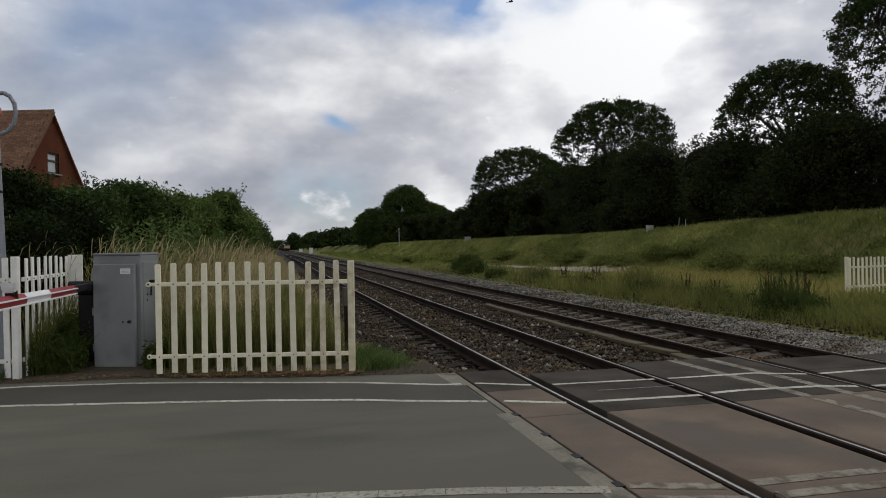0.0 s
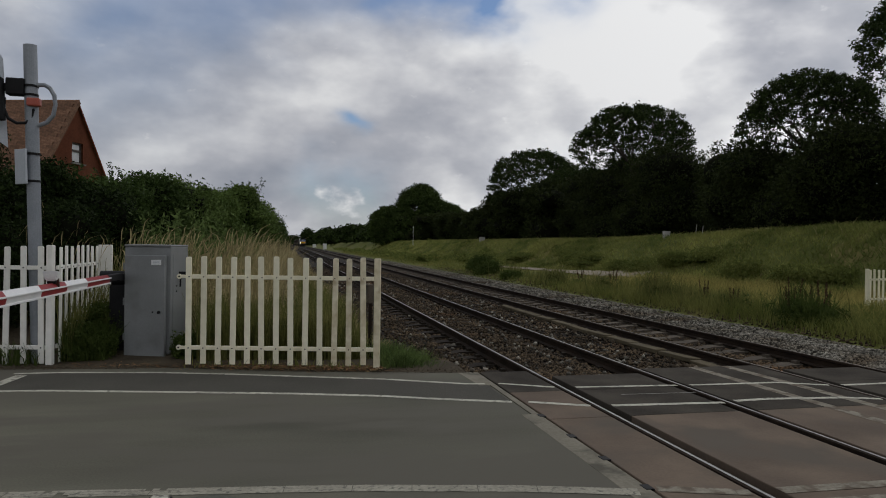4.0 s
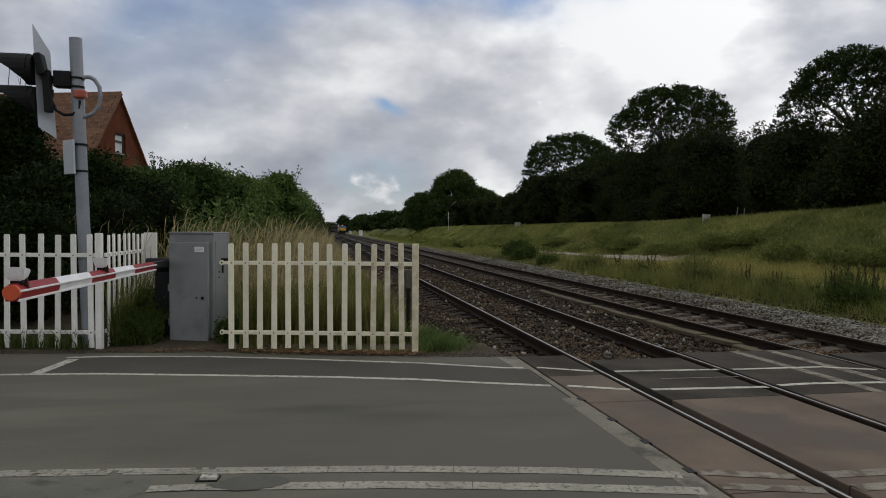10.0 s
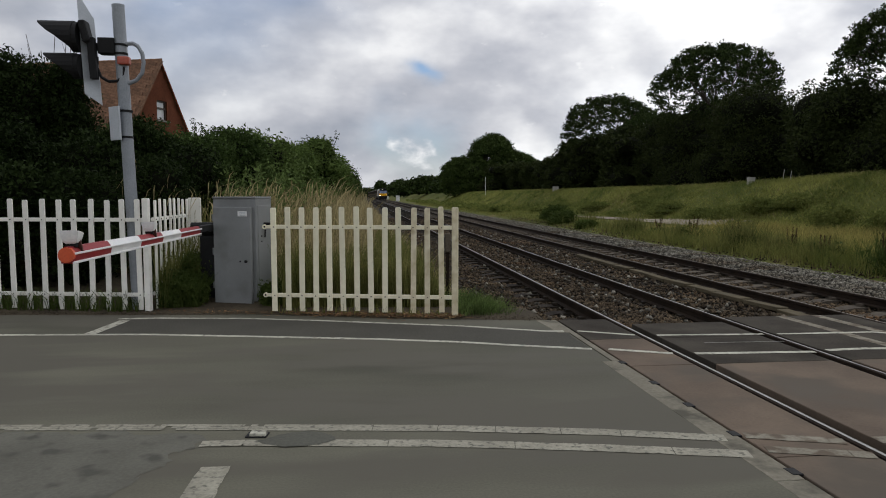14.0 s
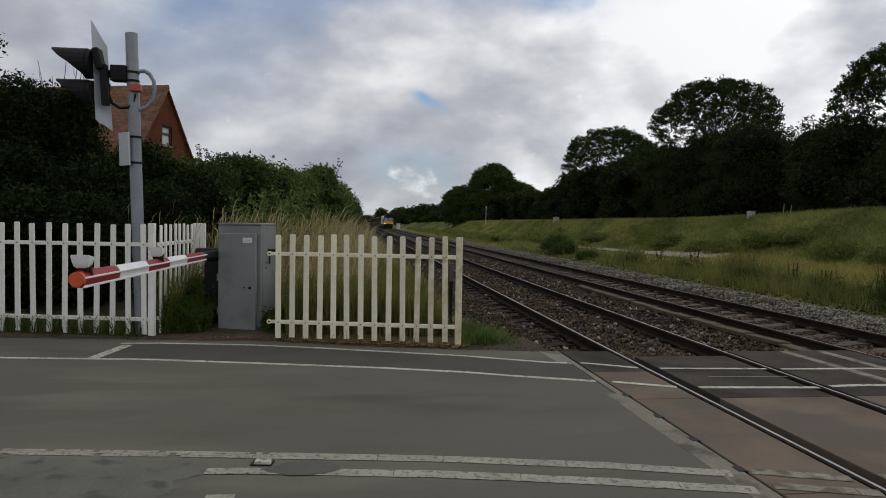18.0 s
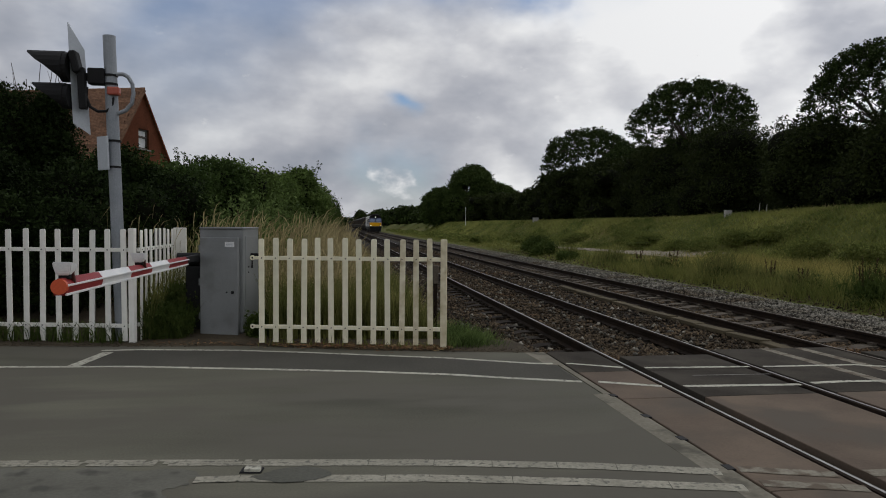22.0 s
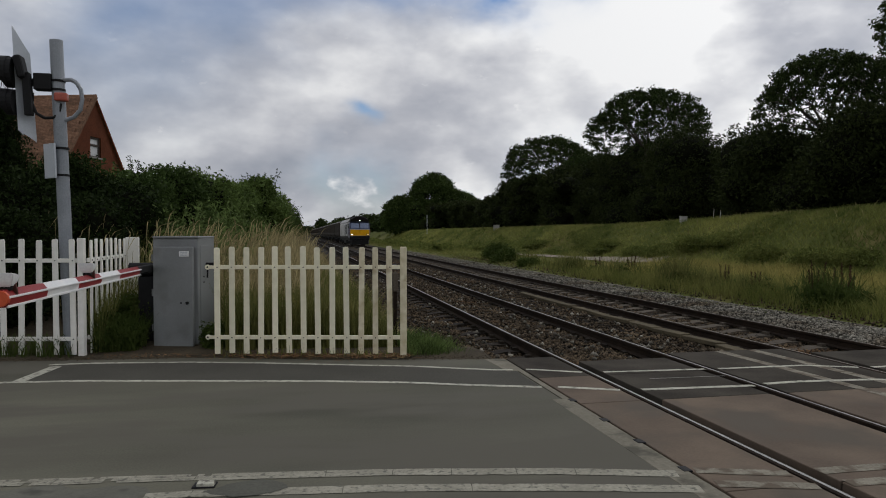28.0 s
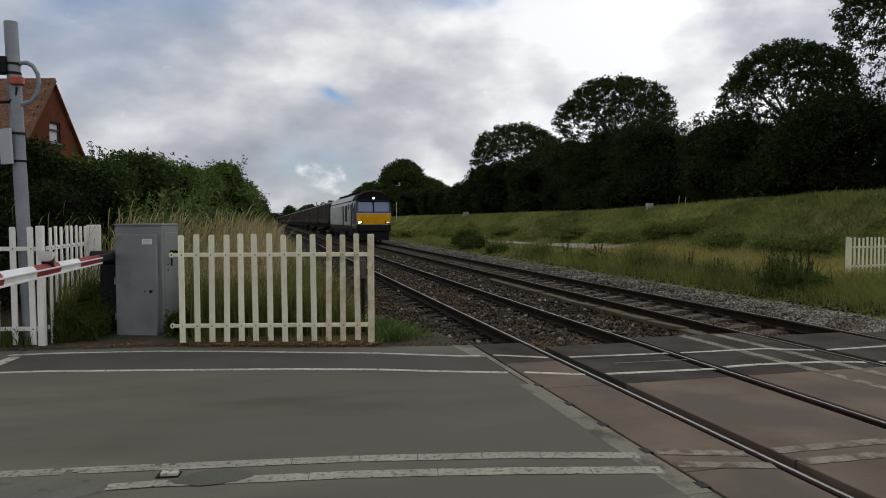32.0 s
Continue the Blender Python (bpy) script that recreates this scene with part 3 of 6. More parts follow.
                    lo_ = 1 - wear * max(0.0, noise.noise((px_ * 9, py_ * 9, 8)) + 0.35 * noise.noise((px_ * 31, py_ * 31, 9)))
                    v += [(px_ + side.x * up_, py_ + side.y * up_, z), (px_ - side.x * lo_, py_ - side.y * lo_, z)]
                f.append((base, base + 1, base + 3, base + 2))
                # crazed stretch of the old paint: chips have broken away
                if mat is PAINT_OLD and x0 + d.x * a_ < -3.9 and len(points) > 4:
                    (xa, ya, _), (xb, yb, _), (xc, yc, _), (xd, yd, _) = v[-4:]
                    cut = [0.0, 0.34 + 0.2 * noise.noise((at * 7, 1, 1)), 0.70 + 0.2 * noise.noise((at * 6, 5, 1)), 1.0]
                    f.pop()
                    del v[-4:]
                    for u0, u1 in zip(cut, cut[1:]):
                        if noise.noise((at * 23.0, u0 * 9.0, y0 + 3.0)) > 0.42:
                            continue
                        w0, w1 = u0 + 0.016, u1 - 0.016
                        base = len(v)
                        v += [(xa + (xb - xa) * w0, ya + (yb - ya) * w0, z), (xa + (xb - xa) * w1, ya + (yb - ya) * w1, z), (xc + (xd - xc) * w0, yc + (yd - yc) * w0, z), (xc + (xd - xc) * w1, yc + (yd - yc) * w1, z)]
                        f.append((base, base + 1, base + 3, base + 2))
        far_ = [q for q in points if q[0] >= 9]
        if far_ and near_:
            rv, rf = ribbon(near_[-1:] + far_, width, z)
            f += [tuple(i + len(v) for i in q) for q in rf]
            v = v + rv
        return tagged(part_of("road_marking", v, f, mat), label, "road marking", "road markings", "structure")

    line(LINE_A, 0.075, PAINT_LINE, "thin white line along the footway edge")
    line(LINE_B, 0.085, PAINT_LINE, "thin white line at the road edge")
    line([(-6.45, -1.25), (-6.33, -0.35)], 0.14, PAINT_LINE, "short slanting white line between two edge lines", 0.006)
    line(CENTRE_A, 0.13, PAINT_OLD, "cracked old white centre line")
    line(CENTRE_B, 0.13, PAINT_OLD, "cracked old white centre line, second of a pair")
    line([(-4.33, -5.10), (-4.05, -5.11), (-3.76, -5.16)], 0.11, PAINT_OLD, "worn stub of old white line", 0.006)
    line([(-4.155, -5.50), (-4.165, -5.96)], 0.185, PAINT_OLD, "short white dash on the road")
    # deck: right-hand continuation of the lines
    line([(-0.69, -1.70), (-0.10, -2.02)], 0.07, PAINT_LINE, "thin white line on the crossing deck")
    line([(0.15, -2.06), (1.43, -2.14)], 0.07, PAINT_LINE, "thin white line on the crossing deck")
    line([(1.60, -2.16), (2.77, -2.18), (3.33, -2.43)], 0.075, PAINT_LINE, "thin white line on the crossing deck")
    line([(3.50, -2.46), (4.78, -2.42)], 0.075, PAINT_LINE, "thin white line on the crossing deck")
    line([(5.0, -2.42), (7.5, -2.75), (40, -10)], 0.075, PAINT_LINE, "thin white line on the crossing deck")
    line([(-0.67, -2.70), (-0.08, -2.97)], 0.085, PAINT_LINE, "thin white line on the crossing deck")
    line([(0.15, -3.00), (1.43, -3.07)], 0.085, PAINT_LINE, "thin white line on the crossing deck")
    line([(1.60, -3.02), (2.04, -2.99), (2.95, -3.07), (3.33, -3.20)], 0.085, PAINT_LINE, "thin white line on the crossing deck")
    line([(3.50, -3.24), (4.78, -3.35)], 0.085, PAINT_LINE, "thin white line on the crossing deck")
    line([(-0.69, -5.36), (-0.09, -5.55)], 0.12, PAINT_FADED, "faded white line on the crossing deck")
    line([(0.14, -5.55), (1.40, -5.57)], 0.12, PAINT_FADED, "faded white line on the crossing deck")
    line([(-0.69, -5.62), (-0.07, -5.80)], 0.12, PAINT_FADED, "faded white line on the crossing deck")
    line([(0.16, -5.79), (1.40, -5.82)], 0.12, PAINT_FADED, "faded white line on the crossing deck")
    line([(0.5, -2.52), (1.43, -2.55)], 0.02, CONCRETE, "narrow pale joint in the deck")


build_road()

RAILS = (0.0, 1.505, 3.41, 4.915)


def build_deck():
    """Crossing deck panels between and beside the rails, with flange gaps; level with the rail heads."""
    deck = thing("crossing_deck", "brown and dark deck panels of a level crossing between rails", "crossing deck", kind="structure")

    def slab(x0, x1, y0, y1, mat, z=0.0):
        bm = box(bmesh.new(), (x1 - x0, y1 - y0, 0.16), pose((x0 + x1) / 2, (y0 + y1) / 2, z - 0.08), 0.008)
        return part("deck_panel", bm, mat, deck)

    gap = 0.07
    cuts = [-13.0, -10.5, -8.1, -5.75, -3.42]
    spans = [(-0.71, RAILS[0] - gap), (RAILS[0] + 0.145, RAILS[1] - 0.145), (RAILS[1] + gap, RAILS[2] - gap), (RAILS[2] + 0.145, RAILS[3] - 0.145), (RAILS[3] + gap, 5.93)]
    ends = (-0.95, -1.32, -1.0, -1.35, -1.45)
    for k, (x0, x1) in enumerate(spans):
        for y0, y1 in zip(cuts, cuts[1:]):
            slab(x0, x1, y0 + 0.006, y1 - 0.006, PANEL)
        brown = PANEL if k == 0 else ASPHALT_DARK
        slab(x0, x1, -3.42 + 0.006, -2.2, PANEL if k in (0,) else ASPHALT_DARK)
        slab(x0, x1, -2.2 + 0.008, ends[k], brown if k else ASPHALT_DARK)
    # concrete kerb strip along the outside of the deck
    for y0, y1 in ((-13.0, -9.2), (-9.19, -6.1), (-6.09, -3.2)):
        part("kerb_strip", box(bmesh.new(), (0.19, y1 - y0, 0.16), pose(-0.835, (y0 + y1) / 2, -0.077), 0.006), KERB, deck)
    part("kerb_strip", box(bmesh.new(), (0.07, 2.25, 0.16), pose(-0.775, -2.07, -0.078), 0.006), KERB, deck)
    part("kerb_strip", box(bmesh.new(), (0.19, 0.82, 0.16), pose(-0.885, -1.36, -0.0765, 0, 0, 4), 0.006), KERB, deck)
    # dark lifting notches along the strip
    for y in (-3.28, -4.02, -4.66, -5.32, -5.98, -6.64):
        part("lifting_notch", box(bmesh.new(), (0.065, 0.10, 0.014), pose(-0.742, y, 0.0), 0.003), BLACK, deck)
    # paler bands between the two tracks
    for x0, x1 in ((2.36, 2.50), (2.88, 3.02)):
        v, f = ribbon([((x0 + x1) / 2 - 0.08, -1.02), ((x0 + x1) / 2 + 0.08, -4.6)], x1 - x0, 0.003)
        part_of("pale_band", v, f, PAINT_FADED, deck)
    return deck


build_deck()


# ---- railway tracks ----
def build_track(name, xa, xb, head, sleeper_mat, label):
    t = thing(name, label, "railway track")
    for x in (xa, xb):
        o = [(-0.013, 0.0), (0.013, 0.0), (0.036, -0.007), (0.036, -0.035), (0.01, -0.05), (0.01, -0.12), (0.07, -0.14), (0.07, -0.152), (-0.07, -0.152), (-0.07, -0.14), (-0.01, -0.12), (-0.01, -0.05), (-0.036, -0.035), (-0.036, -0.007)]
        bm = bmesh.new()
        ys = [-40, -14, -1.5, 60, 200, 900]
        rings = [[bm.verts.new((x + a, y, b)) for a, b in o] for y in ys]
        for r0, r1 in zip(rings, rings[1:]):
            for i in range(len(o)):
                j = (i + 1) % len(o)
                fc = bm.faces.new((r0[i], r0[j], r1[j], r1[i]))
                fc.material_index = 0 if i in (0,) else 1
        bmesh.ops.recalc_face_normals(bm, faces=bm.faces[:])
        part("rail", bm, [head, RUST], t, "steel rail with %s head" % ("bright worn" if head is RAIL_TOP else "dull brown"))
    xm = (xa + xb) / 2
    first = None
    n = 0
    for k in range(260):
        y = -0.75 + 0.66 * k
        if first is None:
            bm = bmesh.new()
            o = [(-1.25, -0.34), (1.25, -0.34), (1.25, -0.20), (1.05, -0.165), (0.45, -0.165), (0.30, -0.19), (-0.30, -0.19), (-0.45, -0.165), (-1.05, -0.165), (-1.25, -0.20)]
            extrude(bm, o, 0.26, pose(0, -0.13, 0))
            for sx in (-1, 1):
                for dx in (-0.12, 0.12):
                    box(bm, (0.07, 0.12, 0.05), pose(sx * 0.7525 + dx, 0, -0.145))
            first = part("sleeper", bm, sleeper_mat, t)
            ob = first
        else:
            ob = new("sleeper", first.data)
            ob.parent = t
        ob.location = (xm + random.uniform(-0.02, 0.02), y + random.uniform(-0.03, 0.03), random.uniform(-0.012, 0.004))
        ob.rotation_euler = (0, 0, random.uniform(-0.012, 0.012))
    return t


build_track("railway_track", RAILS[0], RAILS[1], RAIL_TOP, SLEEPER_WOOD, "railway track with bright worn rails on brown ballast")
build_track("railway_track", RAILS[2], RAILS[3], RAIL_DULL, SLEEPER, "railway track with duller rails on concrete sleepers")


def stones(name, count, area, size, mat, label, level, seed):
    """Loose angular stones as one mesh; level(x, y) is their height, area() gives a place."""
    rng = np.random.default_rng(seed)
    base = np.array([(1, 0, -0.2), (-0.9, 0.2, -0.3), (0.1, 1, -0.1), (-0.1, -0.95, -0.2), (0.2, 0.1, 0.8), (-0.45, 0.4, 0.5)])
    tri = np.array([(0, 2, 4), (2, 5, 4), (2, 1, 5), (1, 3, 5), (3, 4, 5), (3, 0, 4), (0, 3, 2), (1, 2, 3)])
    p = area(rng, count)
    p = np.column_stack([p, [level(x, y) for x, y in p]])
    s = size * rng.uniform(0.55, 1.25, (count, 1, 1))
    ang = rng.uniform(0, 2 * np.pi, count)
    tilt = rng.uniform(-0.6, 0.6, count)
    v = base[None] * rng.uniform(0.7, 1.2, (count, 6, 3)) * s
    v[:, :, 1], v[:, :, 2] = v[:, :, 1] * np.cos(tilt)[:, None] - v[:, :, 2] * np.sin(tilt)[:, None], v[:, :, 1] * np.sin(tilt)[:, None] + v[:, :, 2] * np.cos(tilt)[:, None]
    x = v[:, :, 0] * np.cos(ang)[:, None] - v[:, :, 1] * np.sin(ang)[:, None]
    y = v[:, :, 0] * np.sin(ang)[:, None] + v[:, :, 1] * np.cos(ang)[:, None]
    v = np.stack([x, y, v[:, :, 2]], 2) + p[:, None, :]
    f = (tri[None] + (np.arange(count) * 6)[:, None, None]).reshape(-1, 3)
    ob = raw_part(name, v.reshape(-1, 3), f, mat)
    return tagged(ob, label, "ballast", kind="stuff")


def spread(x0, x1, y0, y1, power):
    """Places crowded towards y0, where they are seen nearest."""
    def area(rng, n):
        return np.column_stack([rng.uniform(x0, x1, n), y0 + (y1 - y0) * rng.uniform(0, 1, n) ** power])
    return area


def bed_level(x, y):
    side = 0.03 * noise.noise((x * 3, y * 3, 0))
    if x < -0.9:
        return -0.20 - 0.14 * smooth(-0.9, -1.9, x) + side
    if 5.0 < x <= 5.75:
        return -0.165 + 0.095 * smooth(5.05, 5.75, x) + side
    if x > 5.75:
        return -0.07 - 0.2 * smooth(6.7, 7.9, x) + side
    if 1.7 < x < 3.2:
        return -0.17 + side
    if 0.1 < x < 1.4:
        return -0.172 + side
    return -0.205 + side


bed_v, bed_f = [], []
bed_x = [-1.95, -1.2, -0.8, 1.6, 2.45, 3.3, 5.6, 6.7, 7.9]
bed_y = [-1.6, 3, 10, 40, 150, 400, 1000]
for y in bed_y:
    bed_v += [(x, y, (-0.33, -0.24, -0.22, -0.22, -0.2, -0.22, -0.2, -0.12, -0.32)[i]) for i, x in enumerate(bed_x)]
bed_f = [(j * 9 + i, j * 9 + i + 1, j * 9 + i + 10, j * 9 + i + 9) for j in range(len(bed_y) - 1) for i in range(8)]
tagged(part_of("ballast_bed", bed_v, bed_f, GRAVEL_BED), "compacted brown ballast bed under the tracks", "ballast bed", kind="structure")
stones("ballast", 34000, spread(-1.9, 5.2, -1.35, 45, 2.1), 0.04, STONE_BROWN, "loose rusty brown ballast stones between the rails", bed_level, 3)
stones("ballast", 11000, spread(-0.9, 1.6, -1.3, 30, 1.8), 0.032, STONE_BROWN, "dark ballast stones nearly burying the timber sleepers", bed_level, 5)
stones("ballast", 5000, spread(7.3, 8.5, -1.2, 40, 1.8), 0.036, STONE_BROWN, "dirty stones scattered at the edge of the verge", lambda x, y: height(x, y) + 0.005, 8)
stones("ballast", 800, spread(-1.9, 3.2, -1.3, 26, 1.7), 0.05, STONE_GREY, "scattered paler stones among the brown ballast", lambda x, y: bed_level(x, y) + 0.025, 7)
stones("ballast", 31000, spread(5.02, 7.9, -1.2, 60, 2.0), 0.034, STONE_GREY, "pale grey ballast shoulder beside the second track", bed_level, 4)

path_line = [(15.9, 22.5), (15.5, 24.5), (14.9, 27.5), (14.5, 31), (14.0, 36), (13.2, 41), (12.6, 45)]
v, f = ribbon([(a0 + (a1 - a0) * k / 6, b0 + (b1 - b0) * k / 6) for (a0, b0), (a1, b1) in zip(path_line, path_line[1:]) for k in range(6)], 2.4)
m_ = len(v) // 2
for k in range(m_):
    (xl, yl, _), (xr, yr, _) = v[2 * k], v[2 * k + 1]
    wl = min(1.0, 0.15 + 3.2 * min(k, m_ - 1 - k) / m_) + 0.18 * noise.noise((k * 0.37, 1.0, 4.0))
    xm, ym = (xl + xr) / 2, (yl + yr) / 2
    v[2 * k], v[2 * k + 1] = (xm + (xl - xm) * wl, ym + (yl - ym) * wl, 0), (xm + (xr - xm) * wl, ym + (yr - ym) * wl, 0)
v = [(x, y, height(x, y) + 0.06) for x, y, z in v]
tagged(part_of("gravel_path", v, f, PATH_GRAVEL), "pale worn gravel path in the grass at the foot of the bank", "path", kind="structure")

trough = thing("cable_trough", "line of pale concrete cable trough lids beside the second track", "cable trough")
for k in range(11):
    part("trough_lid", box(bmesh.new(), (0.20, 0.94, 0.07), pose(3.08 + random.uniform(-0.02, 0.02), -0.45 + 0.98 * k, -0.125 + random.uniform(-0.015, 0.01), random.uniform(-1.5, 1.5), random.uniform(-3, 3), random.uniform(-1, 1)), 0.012), TROUGH, trough)
def edge_places(rng, n):
    x = rng.uniform(-9.0, -0.9, n)
    return np.column_stack([x, [road_edge(q) for q in x] + np.abs(rng.normal(0, 0.22, n)) - 0.04])


stones("litter", 1500, edge_places, 0.014, SOIL, "brown grit and dead leaves along the road edge", lambda x, y: 0.012 if y > road_edge(x) + 0.02 else 0.002, 6)


# ---- picket fences ----
def picket_mesh(height_, width, bottom):
    bm = bmesh.new()
    w = width / 2
    o = [(-w, bottom), (w, bottom), (w, height_ - 0.020), (w * 0.86, height_ - 0.006), (w * 0.55, height_), (-w * 0.55, height_), (-w * 0.86, height_ - 0.006), (-w, height_ - 0.020)]
    return extrude(bm, o, 0.022)


STAINED = {}


def stain_of(me):
    if me not in STAINED:
        STAINED[me] = me.copy()
        STAINED[me].materials[0] = PICKET_STAINED
    return STAINED[me]


def fence(name, a, b, n, high, label, rails=(0.28, 1.17), posts=(), picket_w=0.072, bottom=0.06, span=(0.02, 0.98), group="white picket fences", stained=0, paint=None, eyes=False):
    """A picket fence from a to b with n pickets; posts: shares of the length at which square posts stand."""
    a, b = Vector((*a, 0)), Vector((*b, 0))
    paint = paint or WHITE_PICKET
    d = b - a
    yaw = math.degrees(math.atan2(d.y, d.x))
    t = thing(name, label, "fence", pose(a.x, a.y, 0, 0, 0, yaw), group)
    first = None
    start, stop = span
    places = [d.length * (start + (stop - start) * k / (n - 1)) for k in range(n)]
    for k in range(n):
        if first is None:
            first = part("picket", picket_mesh(high, picket_w, bottom), paint, t)
            ob = first
        else:
            ob = new("picket", first.data)
            ob.parent = t
        ob.location = (places[k] + random.uniform(-0.004, 0.004), -0.045, random.uniform(-0.012, 0.012))
        ob.rotation_euler = (0, random.uniform(-0.012, 0.012), 0)
    if stained:
        # the last pickets and the end post are stained yellow by the soil
        for ob in t.children[-stained:]:
            ob.data = stain_of(ob.data)
    bolt = None
    for z in rails:
        part("rail_bar", box(bmesh.new(), (d.length + 0.06, 0.03, 0.055), pose(d.length / 2, -0.008, z), 0.006), paint, t)
        if eyes:
            part("rail_eye", rod(box(bmesh.new(), (0.10, 0.012, 0.045), pose(-0.07, -0.008, z), 0.004), (-0.125, -0.002, z), (-0.125, -0.016, z), 0.034, seg=14), paint, t, "flattened rail end with a bolt hole")
            part("eye_hole", rod(bmesh.new(), (-0.125, -0.014, z), (-0.125, -0.020, z), 0.012, seg=10), BLACK, t)
        for k in range(n):
            if bolt is None:
                bolt = part("bolt", rod(bmesh.new(), (0, -0.044, 0), (0, -0.053, 0), 0.009, seg=6), BLACK, t)
                ob = bolt
            else:
                ob = new("bolt", bolt.data)
                ob.parent = t
            ob.location = (places[k], 0, z)
    for s, ph in posts:
        part("post", box(bmesh.new(), (0.085, 0.085, ph), pose(d.length * s, 0.0, ph / 2 - 0.05), 0.012), PICKET_STAINED if stained else paint, t)
    return t


fence("picket_fence", (-4.455, 0.00), (-2.03, -0.53), 13, 1.47, "weathered white picket fence panel beside a grey cabinet", rails=(0.26, 1.20), posts=((1.005, 1.52),), bottom=0.05, span=(0.006, 0.934), stained=3, eyes=True)
fence("picket_fence", (-13.96, 1.90), (-6.23, 0.36), 34, 1.575, "white picket fence along the road in front of a dark hedge", rails=(0.24, 1.29), posts=((1.0, 1.64), (0.5, 1.5)), bottom=0.03, span=(0.0117, 0.9877), paint=COOL_PICKET)
back_fence = fence("picket_fence", (-6.195, 0.50), (-6.20, 2.42), 8, 1.575, "white picket fence return running back from the road", rails=(0.24, 1.29), bottom=0.03, paint=COOL_PICKET)
part("end_board", box(bmesh.new(), (0.05, 0.21, 1.60), pose(2.02, -0.13, 0.79), 0.012), COOL_PICKET, back_fence, "broad white end board")
fence("picket_fence", (12.70, 6.62), (16.5, 7.4), 21, 1.13, "white picket fence across the line beside long grass", rails=(0.3, 0.85), posts=((0.0, 1.2),))


# ---- equipment cabinet ----
def build_cabinet():
    c = thing("equipment_cabinet", "grey painted steel trackside cabinet with closed door beside the fence", "cabinet", pose(-5.444, 0.895, 0.0, 0, 0, -14.0))
    part("body", box(bmesh.new(), (0.66, 0.62, 1.52), pose(0.33, 0.33, 0.82), 0.012), GREY_STEEL, c)
    part("roof", box(bmesh.new(), (0.67, 0.64, 0.03), pose(0.33, 0.325, 1.595), 0.01), GREY_STEEL, c)
    part("plinth", box(bmesh.new(), (0.62, 0.58, 0.08), pose(0.33, 0.34, 0.03), 0.004), CONCRETE, c, "low concrete plinth")
    d = part("door", box(bmesh.new(), (0.575, 0.075, 1.43), pose(0.325, -0.034, 0.745), 0.012), GREY_STEEL, c, "deep grey door panel")
    part("door_seal", box(bmesh.new(), (0.55, 0.02, 1.41), pose(0.325, 0.006, 0.745), 0.004), BLACK, d)
    part("label_plate", box(bmesh.new(), (0.14, 0.006, 0.075), pose(0.49, -0.074, 1.36), 0.002), WHITE, d, "small blank white label")
    for k in range(3):
        part("label_bar", box(bmesh.new(), (0.10, 0.003, 0.008), pose(0.49, -0.078, 1.38 - 0.02 * k), 0.001), SIGN_BACK, d)
    part("lock", rod(bmesh.new(), (0.535, -0.068, 0.66), (0.535, -0.095, 0.66), 0.022), BLACK, d)
    part("keyhole", rod(bmesh.new(), (0.445, -0.068, 0.66), (0.445, -0.078, 0.66), 0.012), BLACK, d)
    part("side_panel", box(bmesh.new(), (0.012, 0.50, 1.36), pose(0.662, 0.34, 0.80), 0.005), GREY_STEEL, c)
    for z in (1.02, 0.94):
        part("side_bolt", rod(bmesh.new(), (0.664, 0.20, z), (0.676, 0.20, z), 0.012, seg=8), BLACK, c)
    # latch on the side towards the fence
    bm = bmesh.new()
    rod(bm, (0.665, 0.30, 1.20), (0.80, 0.28, 1.20), 0.022)
    rod(bm, (0.70, 0.28, 1.20), (0.70, 0.26, 1.0), 0.012)
    part("side_latch", bm, BLACK, c)
    for z in (0.3, 0.8, 1.3):
        bm = bmesh.new()
        rod(bm, (0.0, 0.0, z - 0.05), (0.0, 0.0, z + 0.05), 0.014, seg=8)
        part("hinge", bm, GREY_STEEL, c)


build_cabinet()


# ---- half barrier ----
LAMP_LEG = material("dark red bracket", (0.05, 0.016, 0.012), (0.10, 0.03, 0.02), 6.0, 0.6, 60.0, 0.05)


